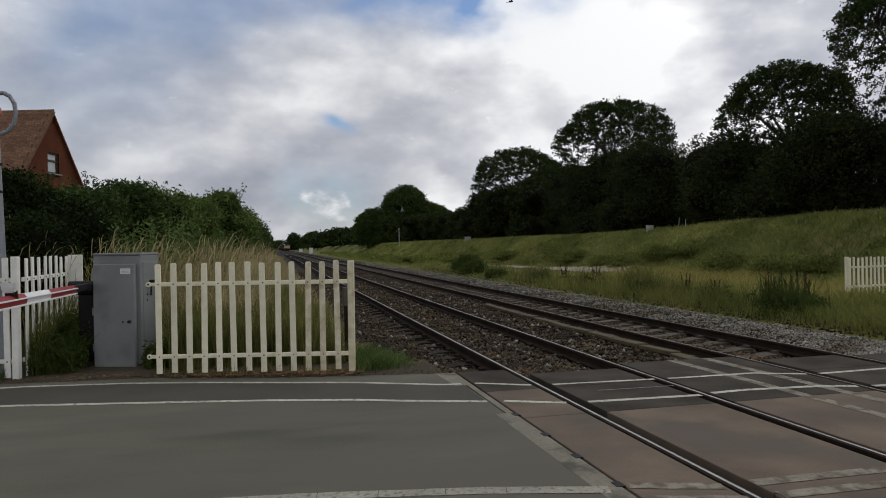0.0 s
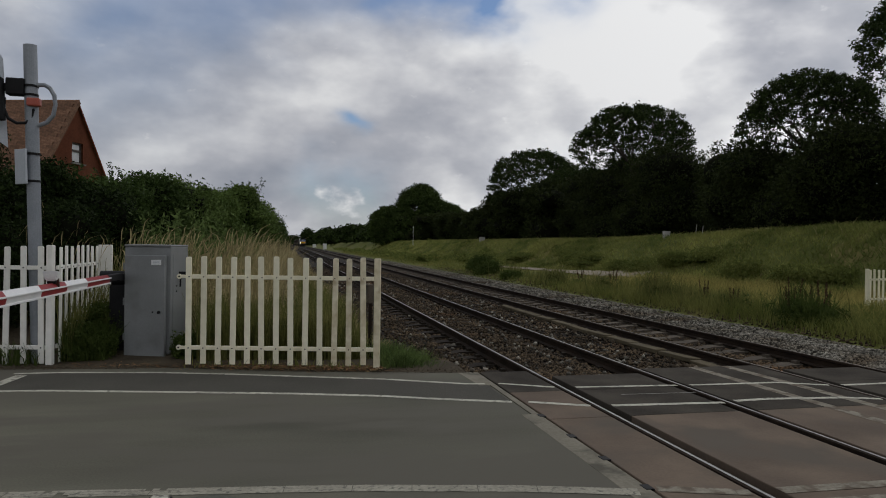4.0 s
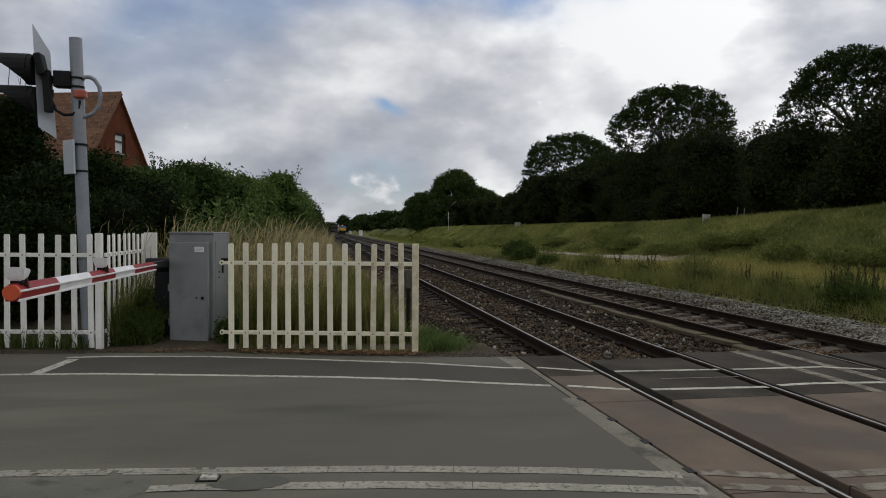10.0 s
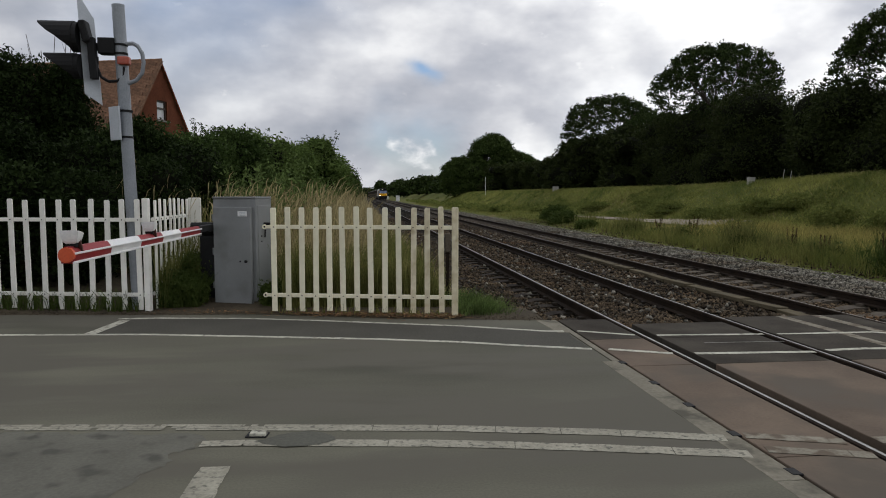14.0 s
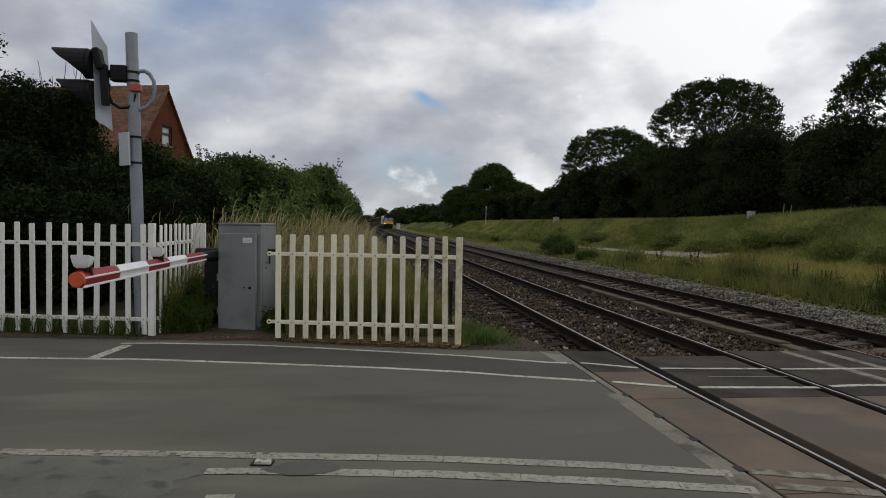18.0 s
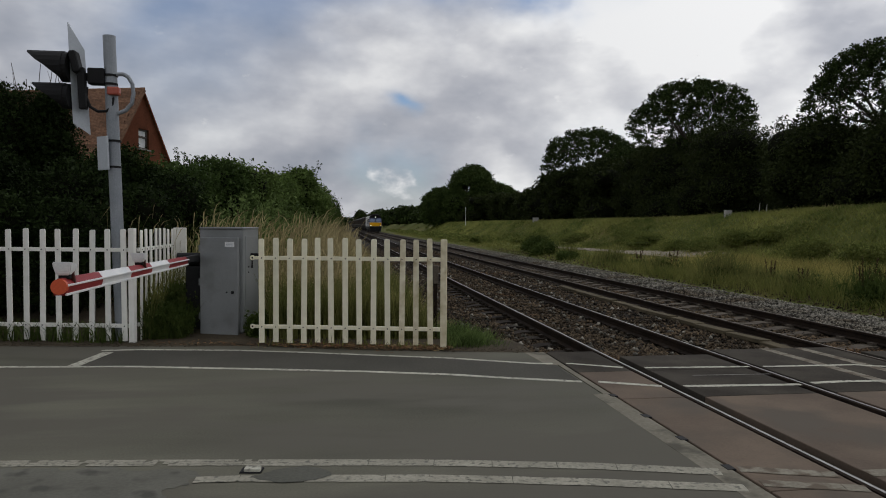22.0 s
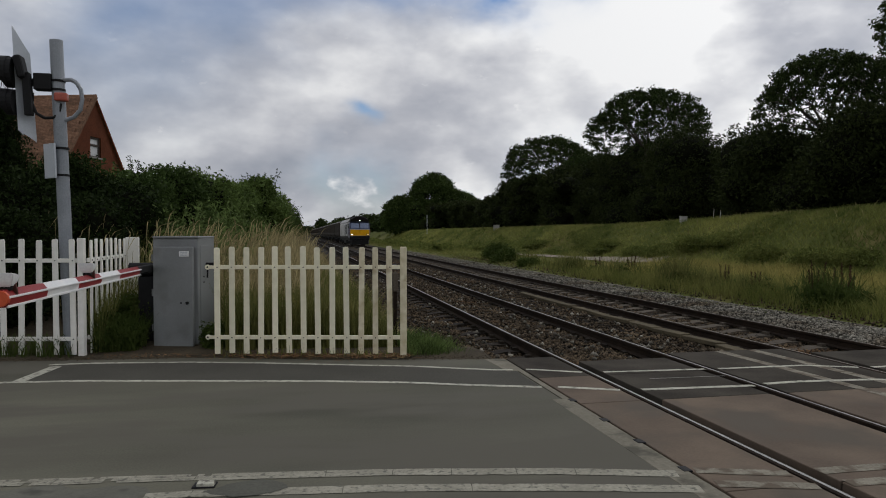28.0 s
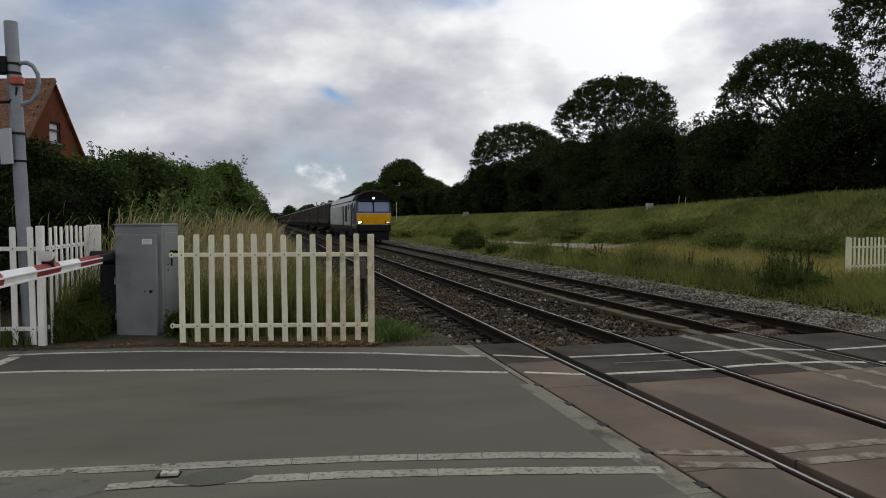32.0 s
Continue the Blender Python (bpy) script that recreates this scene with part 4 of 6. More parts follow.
def build_barrier():
    root, tip = Vector((-5.46, 0.75, 1.165)), Vector((-5.39, -4.40, 1.20))
    d = tip - root
    m = Matrix.Translation(root) @ d.to_track_quat("X", "Z").to_matrix().to_4x4()
    b = thing("barrier", "lowered red and white half barrier with two lamps", "barrier", m)
    n = d.length
    # banded boom: a deep hollow section, built band by band
    edges = [0.80, 1.89, 2.70, 3.50, 4.35, n]
    for k, (x0, x1) in enumerate(zip(edges, edges[1:])):
        o = [(-0.055, 0.008), (-0.040, -0.062), (0.040, -0.062), (0.055, 0.008), (0.016, 0.060), (-0.016, 0.060)]
        taper = [1 - 0.25 * (1 - x / n) for x in (x0, x1)]
        bm = bmesh.new()
        r0 = [bm.verts.new((x0, y * taper[0], z * taper[0])) for y, z in o]
        r1 = [bm.verts.new((x1, y * taper[1], z * taper[1])) for y, z in o]
        for i in range(6):
            j = (i + 1) % 6
            bm.faces.new((r0[i], r0[j], r1[j], r1[i]))
        bm.faces.new(r0[::-1])
        bm.faces.new(r1)
        bmesh.ops.recalc_face_normals(bm, faces=bm.faces[:])
        part("boom_band", bm, RED if k % 2 == 0 else WHITE, b, "red band" if k % 2 == 0 else "white band")
    part("rim", box(bmesh.new(), (n - 0.8, 0.018, 0.018), pose(n / 2 + 0.4, 0.042, -0.056), 0.004), WHITE, b, "white strip along the lower edge")
    part("bead", box(bmesh.new(), (n - 0.8, 0.014, 0.016), pose(n / 2 + 0.4, 0.052, 0.009), 0.004), WHITE, b, "white bead along the middle")
    part("boom_arm", box(bmesh.new(), (0.85, 0.06, 0.09), pose(0.40, 0, 0), 0.01), BLACK, b, "dark inner end of the boom")
    bm = bmesh.new()
    rod(bm, (n - 0.02, 0, 0), (n + 0.02, 0, 0), 0.056, seg=18)
    part("end_cap", bm, ORANGE, b, "round orange red end cap")
    for x in (n - 0.10, n - 2.10):
        bm = bmesh.new()
        # housing that flares upwards, with a slanting lid
        rings = [[bm.verts.new((x + a * hx, c * hy, z + (0.010 * a if z > 0.15 else 0.0))) for a, c in ((-1, -1), (1, -1), (1, 1), (-1, 1))] for hx, hy, z in ((0.040, 0.040, 0.078), (0.052, 0.054, 0.104), (0.066, 0.068, 0.168))]
        for r0, r1 in zip(rings, rings[1:]):
            for k in range(4):
                bm.faces.new((r0[k], r0[(k + 1) % 4], r1[(k + 1) % 4], r1[k]))
        bm.faces.new(rings[0][::-1])
        bm.faces.new(rings[-1])
        bmesh.ops.recalc_face_normals(bm, faces=bm.faces[:])
        bmesh.ops.bevel(bm, geom=bm.edges[:], offset=0.007, segments=2, affect="EDGES")
        lamp = part("lamp", bm, WHITE, b, "white wedge shaped lamp housing")
        part("lamp_bracket", box(bmesh.new(), (0.05, 0.08, 0.05), pose(x, 0, 0.075), 0.01), BLACK, lamp)
        part("lens", box(bmesh.new(), (0.012, 0.09, 0.06), pose(x - 0.066, 0, 0.125), 0.004), RED, lamp)
        part("lamp_leg", box(bmesh.new(), (0.022, 0.05, 0.10), pose(x - 0.045, 0.03, 0.055, 0, 28, 0), 0.004), LAMP_LEG, lamp, "dark red bracket leg")
    # machine behind the cabinet
    p = thing("barrier_machine", "dark barrier drive pedestal half hidden by a grey cabinet", "barrier machine", pose(-5.62, 1.1, 0))
    part("pedestal", box(bmesh.new(), (0.26, 0.40, 1.02), pose(0.06, 0.22, 0.51), 0.02), BLACK, p)
    part("pivot_arm", box(bmesh.new(), (0.06, 0.62, 0.10), pose(0.16, -0.20, 1.15), 0.02), BLACK, p)
    bm = bmesh.new()
    rod(bm, (-0.2, 0.1, 1.12), (0.2, 0.1, 1.12), 0.10, seg=14)
    part("pivot", bm, BLACK, p)


build_barrier()


# ---- road signal on its pole, seen from the side ----
def build_signal():
    s = thing("road_signal", "grey pole with a black hooded crossing signal seen edge on", "traffic signal", pose(-6.55, 0.52, 0))
    bm = bmesh.new()
    rod(bm, (0.132, 0, -0.05), (-0.005, 0, 4.24), 0.082, seg=24)
    part("pole", bm, POLE_GREY, s, smooth=False)
    for z in (3.56, 3.68):
        bm = bmesh.new()
        rod(bm, (0.010, 0, z), (0.010, 0, z + 0.03), 0.094, seg=20)
        part("clamp_band", bm, BLACK, s)
    # backing board, creased down its middle: the far half stands edge on to the rails
    bm = bmesh.new()
    crease_top, crease_low = Vector((-0.515, -0.08, 4.385)), Vector((-0.455, -0.08, 3.02))
    near = [crease_low, Vector((-0.275, 0.06, 2.88)), Vector((-0.345, 0.06, 4.05)), crease_top]
    far = [crease_top, crease_top + Vector((-0.09, 0.40, -0.33)), crease_low + Vector((-0.09, 0.40, -0.02)), crease_low]
    for q in (near, far):
        bm.faces.new([bm.verts.new(p) for p in q])
    bmesh.ops.remove_doubles(bm, verts=bm.verts[:], dist=0.0005)
    bmesh.ops.solidify(bm, geom=bm.faces[:], thickness=0.014)
    board = part("backing_board", bm, SIGN_BACK, s, "plain grey creased sign board seen almost edge on")
    for z, r_, n_ in ((3.778, 0.205, 0.46), (3.385, 0.172, 0.41)):
        m = pose(-0.49, -0.05, z, 0, 0, 0)
        bm = bmesh.new()
        rod(bm, m @ Vector((0.0, 0, 0)), m @ Vector((-0.10, 0, 0)), r_ * 0.98, seg=24)
        lamp = part("lamp_unit", bm, BLACK, s, "black lamp unit")
        bm = bmesh.new()
        # hood: a half tube cut on the slant towards its mouth, with a short step in the cut
        ring = []
        for k in range(17):
            a = radians(-62 + 304 * k / 16)
            up_ = max(0.0, (math.sin(a) + 0.88) / 1.88)
            long = n_ * max(0.06, min(1.0, up_ ** 0.9 + (0.06 if up_ > 0.55 else 0.0)))
            ring.append(((-0.06, math.cos(a) * r_, math.sin(a) * r_), (-0.06 - long, math.cos(a) * r_ * 0.95, math.sin(a) * r_ * 0.97 + 0.004)))
        for q0, q1 in zip(ring, ring[1:]):
            bm.faces.new([bm.verts.new(m @ Vector(q)) for q in (q0[0], q1[0], q1[1], q0[1])])
        bmesh.ops.remove_doubles(bm, verts=bm.verts[:], dist=0.0005)
        bmesh.ops.solidify(bm, geom=bm.faces[:], thickness=0.008)
        part("hood", bm, BLACK, lamp)
    part("rear_casing", box(bmesh.new(), (0.10, 0.20, 0.30), pose(-0.405, -0.10, 3.84, 0, -12, 0), 0.03), BLACK, s)
    part("rear_bar", box(bmesh.new(), (0.095, 0.10, 0.56), pose(-0.325, -0.10, 3.49, 0, -3, 0), 0.012), BLACK, s)
    part("terminal_box", box(bmesh.new(), (0.22, 0.16, 0.22), pose(-0.155, -0.02, 3.67), 0.016), BLACK, s)
    part("mounting_arm", box(bmesh.new(), (0.12, 0.07, 0.10), pose(-0.30, -0.03, 3.66), 0.01), BLACK, s)
    part("junction", box(bmesh.new(), (0.16, 0.12, 0.11), pose(0.075, -0.08, 3.47), 0.02), FADED_RED, s, "orange red junction fitting")
    bm = bmesh.new()
    tube(bm, [(0.05, -0.02, 3.71), (0.18, -0.02, 3.72), (0.25, -0.02, 3.68), (0.30, -0.02, 3.59), (0.315, -0.02, 3.46), (0.29, -0.02, 3.32), (0.21, -0.02, 3.22), (0.07, -0.02, 3.16)], 0.028)
    part("grey_conduit", bm, POLE_GREY, s, "looped grey cable conduit")
    bm = bmesh.new()
    tube(bm, [(-0.28, -0.06, 3.52), (-0.29, -0.06, 3.38), (-0.24, -0.06, 3.25), (-0.14, -0.06, 3.19), (-0.02, -0.06, 3.20), (0.05, -0.06, 3.28), (0.06, -0.06, 3.38)], 0.02)
    part("black_cable", bm, BLACK, s, "looped black cable")
    plate = part("small_plate", box(bmesh.new(), (0.03, 0.24, 0.46), pose(-0.075, -0.07, 2.62, 0, -2, 48), 0.005), SIGN_BACK, s, "small grey plate on the pole")
    for z in (2.42, 2.78):
        bm = bmesh.new()
        rod(bm, (0.046, 0, z), (0.046, 0, z + 0.03), 0.094, seg=16)
        part("plate_bracket", bm, BLACK, s)


build_signal()


# ---- plants ----
def cards(centres, sizes, rng, aspect=0.6, flat=0.0):
    """Leaves: one pointed three-cornered leaf round each centre, turned at random."""
    n = len(centres)
    a = rng.normal(size=(n, 3))
    a /= np.linalg.norm(a, axis=1)[:, None]
    b = rng.normal(size=(n, 3))
    b[:, 2] *= 1 - flat
    b -= a * (a * b).sum(1)[:, None]
    b /= np.linalg.norm(b, axis=1)[:, None] + 1e-9
    s = sizes[:, None]
    v = np.stack([centres - a * s + b * s * aspect, centres + a * s, centres - a * s - b * s * aspect], 1)
    f = np.arange(3 * n).reshape(n, 3)
    return v.reshape(-1, 3), f


def crown_points(rng, lobes, per, spread_, shell=0.55):
    """Leaf places gathered in clumps over the outside of round lobes (x, y, z, rx, rz)."""
    out = []
    for (x, y, z, rx, rz) in lobes:
        d = rng.normal(size=(per[0], 3))
        d /= np.linalg.norm(d, axis=1)[:, None]
        r = rng.uniform(shell, 1.0, (per[0], 1)) ** 0.6
        c = np.array([x, y, z]) + d * r * np.array([rx, rx, rz])
        leaf = c[:, None, :] + np.clip(rng.normal(size=(per[0], per[1], 3)), -1.7, 1.7) * spread_ * np.array([1, 1, 0.7])
        out.append(leaf.reshape(-1, 3))
    return np.concatenate(out)


def limb_mesh(bm, a, b, r1, r2, rng, bends=3):
    pts = [Vector(a)]
    for k in range(1, bends + 1):
        p = Vector(a).lerp(Vector(b), k / bends)
        if k < bends:
            j = (Vector(b) - Vector(a)).length * 0.06
            p += Vector(rng.uniform(-j, j, 3))
        pts.append(p)
    for k in range(bends):
        rod(bm, pts[k], pts[k + 1], r1 + (r2 - r1) * k / bends, r1 + (r2 - r1) * (k + 1) / bends, seg=6, caps=False)


def dome_tree(x, y, mid, wide, up, down, seed, clumps=300, leaves=20, size=0.2, clump=0.42, leaf=None, label="", group="woodland trees"):
    """A broad tree whose leaves sit on the outside of a dome, thin in the middle, so that sky shows through."""
    rng = np.random.default_rng(seed)
    z0 = height(x, y)
    mid -= z0
    t = thing("tree", label, "tree", pose(x, y, z0), group)
    d = rng.normal(size=(clumps, 3))
    d[:, 2] = np.abs(d[:, 2]) * np.where(rng.uniform(0, 1, clumps) < 0.72, 1, -0.9)
    d /= np.linalg.norm(d, axis=1)[:, None]
    cap = rng.normal(size=(clumps // 2, 3)) * np.array([0.75, 0.75, 0.4]) + np.array([0, 0, 0.75])
    cap[:, 2] = np.abs(cap[:, 2])
    cap /= np.linalg.norm(cap, axis=1)[:, None]
    d = np.concatenate([d, cap])
    # thin out the lower shell
    d = d[(d[:, 2] > 0.42) | (rng.uniform(0, 1, len(d)) < 0.92)]
    clumps = len(d)
    lump = np.array([0.98 + 0.09 * noise.noise((q[0] * 2.3, q[1] * 2.3, q[2] * 2.3 + seed)) + 0.06 * noise.noise((q[0] * 7, q[1] * 7, q[2] * 7 + seed)) for q in d])
    r = lump * np.where(rng.uniform(0, 1, clumps) < 0.84, rng.uniform(0.84, 1.0, clumps), rng.uniform(0.5, 0.84, clumps))
    c = d * r[:, None] * np.array([wide, wide, 1.0])
    c[:, 2] *= np.where(d[:, 2] > 0, up, down)
    c[:, 2] += mid
    bm = bmesh.new()
    rod(bm, (0, 0, -0.2), (0.1, 0, mid - down * 0.5), 0.035 * wide + 0.16, 0.03 * wide + 0.1, seg=9)
    forks = []
    for k in range(9):
        a = 2 * math.pi * k / 9 + rng.uniform(-0.2, 0.2)
        e = Vector((math.cos(a) * wide * 0.45, math.sin(a) * wide * 0.45, mid + up * rng.uniform(-0.1, 0.45)))
        limb_mesh(bm, (0.1, 0, mid - down * 0.55), e, 0.12, 0.05, rng)
        forks.append(e)
    for q in c[:: max(1, clumps // 110)]:
        e = min(forks, key=lambda w: (w - Vector(q)).length)
        limb_mesh(bm, e, q, 0.035, 0.010, rng, 2)
    part("trunk", bm, BARK, t, "dark trunk and spreading limbs")
    # each clump is a flattened tuft, fuller in the middle and with a clear edge
    o = rng.normal(size=(clumps, leaves, 3))
    o /= np.linalg.norm(o, axis=2)[:, :, None]
    o *= rng.uniform(0, 1, (clumps, leaves, 1)) ** 0.5 * rng.uniform(0.7, 1.45, (clumps, 1, 1)) * clump
    p = (c[:, None, :] + o * np.array([1, 1, 0.62])).reshape(-1, 3)
    v, f = cards(p, size * rng.uniform(0.6, 1.35, len(p)), rng)
    raw_part("crown", v, f, leaf or LEAF_WOOD, t, "domed leafy crown with gaps of sky")
    return t


def bush(x, y, high, wide, seed, leaf=None, core=None, label="", clumps=60, leaves=18, size=0.10, clump=0.22, lobes=9, name="bush", group="hedge bushes", sink=0.0, deep=None, shoots=0):
    rng = np.random.default_rng(seed)
    z0 = height(x, y) - sink
    t = thing(name, label, "bush", pose(x, y, z0), group)
    ls = []
    for k in range(lobes):
        a = rng.uniform(0, 2 * math.pi)
        h = (k + 0.5) / lobes
        r = wide * (1 - 0.55 * h) * rng.uniform(0.15, 0.62)
        rr = wide * rng.uniform(0.36, 0.5)
        rz = high * rng.uniform(0.20, 0.28)
        ls.append((math.cos(a) * r, math.sin(a) * r * (deep or 1.0), min(high - rz * 0.9, 0.12 * high + 0.8 * high * h), rr, rz))
    ls.append((rng.uniform(-0.2, 0.2) * wide, 0, high * 0.80, wide * 0.42, high * 0.22))
    bm = bmesh.new()
    for l in ls:
        limb_mesh(bm, (0.2 * l[0], 0.2 * l[1], -0.1), l[:3], 0.02 * high, 0.015, rng, 2)
    # dark filler balls close the middle and stand in for inner shade
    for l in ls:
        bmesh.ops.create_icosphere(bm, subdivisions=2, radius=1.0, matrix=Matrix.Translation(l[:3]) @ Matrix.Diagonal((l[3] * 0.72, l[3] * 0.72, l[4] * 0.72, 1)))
    part("stem_core", bm, core or CORE, t, "twigs and filler balls coloured as inner shade")
    p = crown_points(rng, ls, (clumps, leaves), clump, 0.6)
    p = p[p[:, 2] > 0.02]
    # young leafy shoots that stand out of the outline
    for _ in range(shoots):
        l = ls[rng.integers(0, len(ls))]
        d = rng.normal(size=3) * np.array([0.7, 0.7, 0.4]) + np.array([0, 0, 0.9])
        d /= np.linalg.norm(d)
        k = np.linspace(0.85, 1.0 + 0.30 * rng.uniform(0.4, 1.2), 22)[:, None]
        q = np.array(l[:3]) + d * k * np.array([l[3], l[3], l[4]]) + rng.normal(size=(22, 3)) * size * 0.9
        p = np.concatenate([p, q])
    v, f = cards(p, size * rng.uniform(0.6, 1.4, len(p)), rng)
    raw_part("foliage", v, f, leaf or LEAF_HEDGE, t, "dense small leaves")
    return t


def blades(name, count, area, high, wide, mat, label, seed, lean=0.35, level=None, keep=None, simple=False):
    """Standing grass blades, each of two bent quads, as one mesh."""
    rng = np.random.default_rng(seed)
    p = area(rng, count)
    if keep:
        p = np.array([q for q in p if keep(q[0], q[1])])
    n = len(p)
    lv = level or height
    p = np.column_stack([p, [lv(x, y) - 0.02 for x, y in p]])
    h = high * rng.uniform(0.55, 1.2, n)
    patch = np.array([0.75 + 0.5 * (noise.noise((q[0] * 0.35, q[1] * 0.35, seed)) + 0.5) for q in p])
    h *= np.clip(patch, 0.45, 1.35)
    a = rng.uniform(0, 2 * np.pi, n)
    w = wide * rng.uniform(0.6, 1.3, n) / 2
    side = np.stack([np.cos(a) * w, np.sin(a) * w, np.zeros(n)], 1)
    b = rng.uniform(0, 2 * np.pi, n)
    k = lean * rng.uniform(0.2, 1.0, n) * h
    bend = np.stack([np.cos(b) * k, np.sin(b) * k, np.zeros(n)], 1)
    up = np.stack([np.zeros(n), np.zeros(n), h], 1)
    mid = p + up * 0.55 + bend * 0.25
    tip = p + up + bend
    v = np.stack([p - side, p + side, mid + side * 0.85, mid - side * 0.85, tip + side * 0.25, tip - side * 0.25], 1).reshape(-1, 3)
    base = np.arange(n)[:, None] * 6
    f = np.concatenate([base + np.array([0, 1, 2, 3]), base + np.array([3, 2, 4, 5])], 0)
    if simple:
        v = np.stack([p - side, p + side, tip], 1).reshape(-1, 3)
        f = np.arange(3 * n).reshape(n, 3)
    ob = raw_part(name, v, f, mat)
    return tagged(ob, label, "grass", kind="stuff")


def seed_heads(name, count, area, high, mat, label, seed, level=None):
    """Tall thin stalks with drooping seed heads, as one mesh."""
    rng = np.random.default_rng(seed)
    p = area(rng, count)
    lv = level or height
    p = np.column_stack([p, [lv(x, y) for x, y in p]])
    n = count
    h = high * rng.uniform(0.45, 1.12, n)
    h *= np.array([1.0 + 0.42 * noise.noise((q[0] * 0.9, q[1] * 0.6, seed)) for q in p])
    b = rng.normal(size=n) * 1.1
    k = 0.30 * h * rng.uniform(0.1, 1.2, n)
    bend = np.stack([np.cos(b) * k, np.sin(b) * k, np.zeros(n)], 1)
    turn_ = rng.uniform(-1.2, 1.2, n)
    side = np.stack([np.cos(turn_), np.sin(turn_), np.zeros(n)], 1)
    up = np.stack([np.zeros(n), np.zeros(n), h], 1)
    s1, s2, s3 = side * 0.0022, side * 0.0075, side * 0.001
    q1, q2, q3, q4 = p + up * 0.45 + bend * 0.10, p + up * 0.80 + bend * 0.42, p + up * 0.93 + bend * 0.72, p + up * 0.97 + bend * 1.05
    v = np.stack([p - s1, p + s1, q1 + s1, q1 - s1, q2 + s1, q2 - s1, q3 + s2, q3 - s2, q4 + s3, q4 - s3], 1).reshape(-1, 3)
    base = np.arange(n)[:, None] * 10
    f = np.concatenate([base + np.array(w) for w in ((0, 1, 2, 3), (3, 2, 4, 5), (5, 4, 6, 7), (7, 6, 8, 9))], 0)
    return tagged(raw_part(name, v, f, mat), label, "grass", kind="stuff")


# woodland edge across the line
WOOD = "large dark broadleaf tree in the woodland edge above the bank"
dome_tree(27.0, 72.0, 8.8, 6.2, 5.0, 3.6, 11, clumps=640, leaves=24, size=0.12, clump=0.44, label=WOOD)
dome_tree(27.0, 47.2, 10.0, 5.5, 4.5, 2.6, 12, clumps=840, leaves=24, size=0.10, clump=0.35, label=WOOD)
dome_tree(27.5, 26.4, 8.7, 4.1, 3.8, 1.9, 13, clumps=940, leaves=24, size=0.076, clump=0.26, label=WOOD)
dome_tree(27.5, 17.4, 10.9, 4.0, 4.4, 3.6, 14, clumps=940, leaves=24, size=0.076, clump=0.28, label=WOOD)
FAR = "broad uneven tree standing farther along the wood"
dome_tree(26.0, 143.2, 7.8, 5.9, 7.2, 6.5, 15, clumps=600, leaves=34, size=0.20, clump=0.85, leaf=LEAF_FAR, label=FAR)
dome_tree(19.4, 144.5, 5.0, 4.8, 5.0, 4.5, 18, clumps=400, leaves=34, size=0.20, clump=0.85, leaf=LEAF_FAR, label=FAR)
dome_tree(31.7, 142.0, 6.0, 4.6, 5.2, 5.0, 19, clumps=400, leaves=34, size=0.20, clump=0.85, leaf=LEAF_FAR, label=FAR)
dome_tree(28.5, 64.0, 7.4, 3.6, 3.2, 3.0, 21, clumps=420, leaves=22, size=0.115, clump=0.42, label=WOOD)
bush(22.5, 140.5, 6.0, 4.6, 161, LEAF_FAR, None, "leafy lower growth beside the far trees", clumps=40, leaves=22, size=0.22, clump=0.7, group="woodland undergrowth", lobes=8)
bush(29.8, 140.5, 7.6, 4.8, 162, LEAF_FAR, None, "leafy lower growth beside the far trees", clumps=40, leaves=22, size=0.22, clump=0.7, group="woodland undergrowth", lobes=8)
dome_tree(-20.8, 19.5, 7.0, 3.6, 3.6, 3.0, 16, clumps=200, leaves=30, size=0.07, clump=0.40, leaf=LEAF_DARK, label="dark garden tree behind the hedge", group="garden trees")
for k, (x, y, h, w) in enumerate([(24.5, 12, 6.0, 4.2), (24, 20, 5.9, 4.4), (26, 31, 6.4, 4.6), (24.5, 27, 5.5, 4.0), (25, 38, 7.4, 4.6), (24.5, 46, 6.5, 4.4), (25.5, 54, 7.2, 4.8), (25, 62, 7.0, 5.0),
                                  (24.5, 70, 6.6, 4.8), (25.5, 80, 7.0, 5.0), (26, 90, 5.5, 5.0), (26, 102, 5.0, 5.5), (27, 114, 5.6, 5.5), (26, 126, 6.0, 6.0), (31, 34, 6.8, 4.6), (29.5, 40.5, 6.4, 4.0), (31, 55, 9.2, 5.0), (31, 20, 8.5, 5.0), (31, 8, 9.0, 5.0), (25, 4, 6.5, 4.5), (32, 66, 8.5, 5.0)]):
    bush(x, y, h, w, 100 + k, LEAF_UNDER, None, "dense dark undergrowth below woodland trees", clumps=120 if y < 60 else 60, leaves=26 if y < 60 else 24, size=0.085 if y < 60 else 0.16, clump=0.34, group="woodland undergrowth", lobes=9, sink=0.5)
# backing row added behind the wood to darken sky gaps low down
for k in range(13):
    bush(36.0 + 1.5 * math.sin(k * 2.1), 0.0 + 11.5 * k, 6.5, 7.0, 170 + k, LEAF_UNDER, None, "added backing bush that closes sky gaps inside the woodland", clumps=40, leaves=12, size=0.34, clump=0.6, group="woodland undergrowth", lobes=8, sink=1.0)
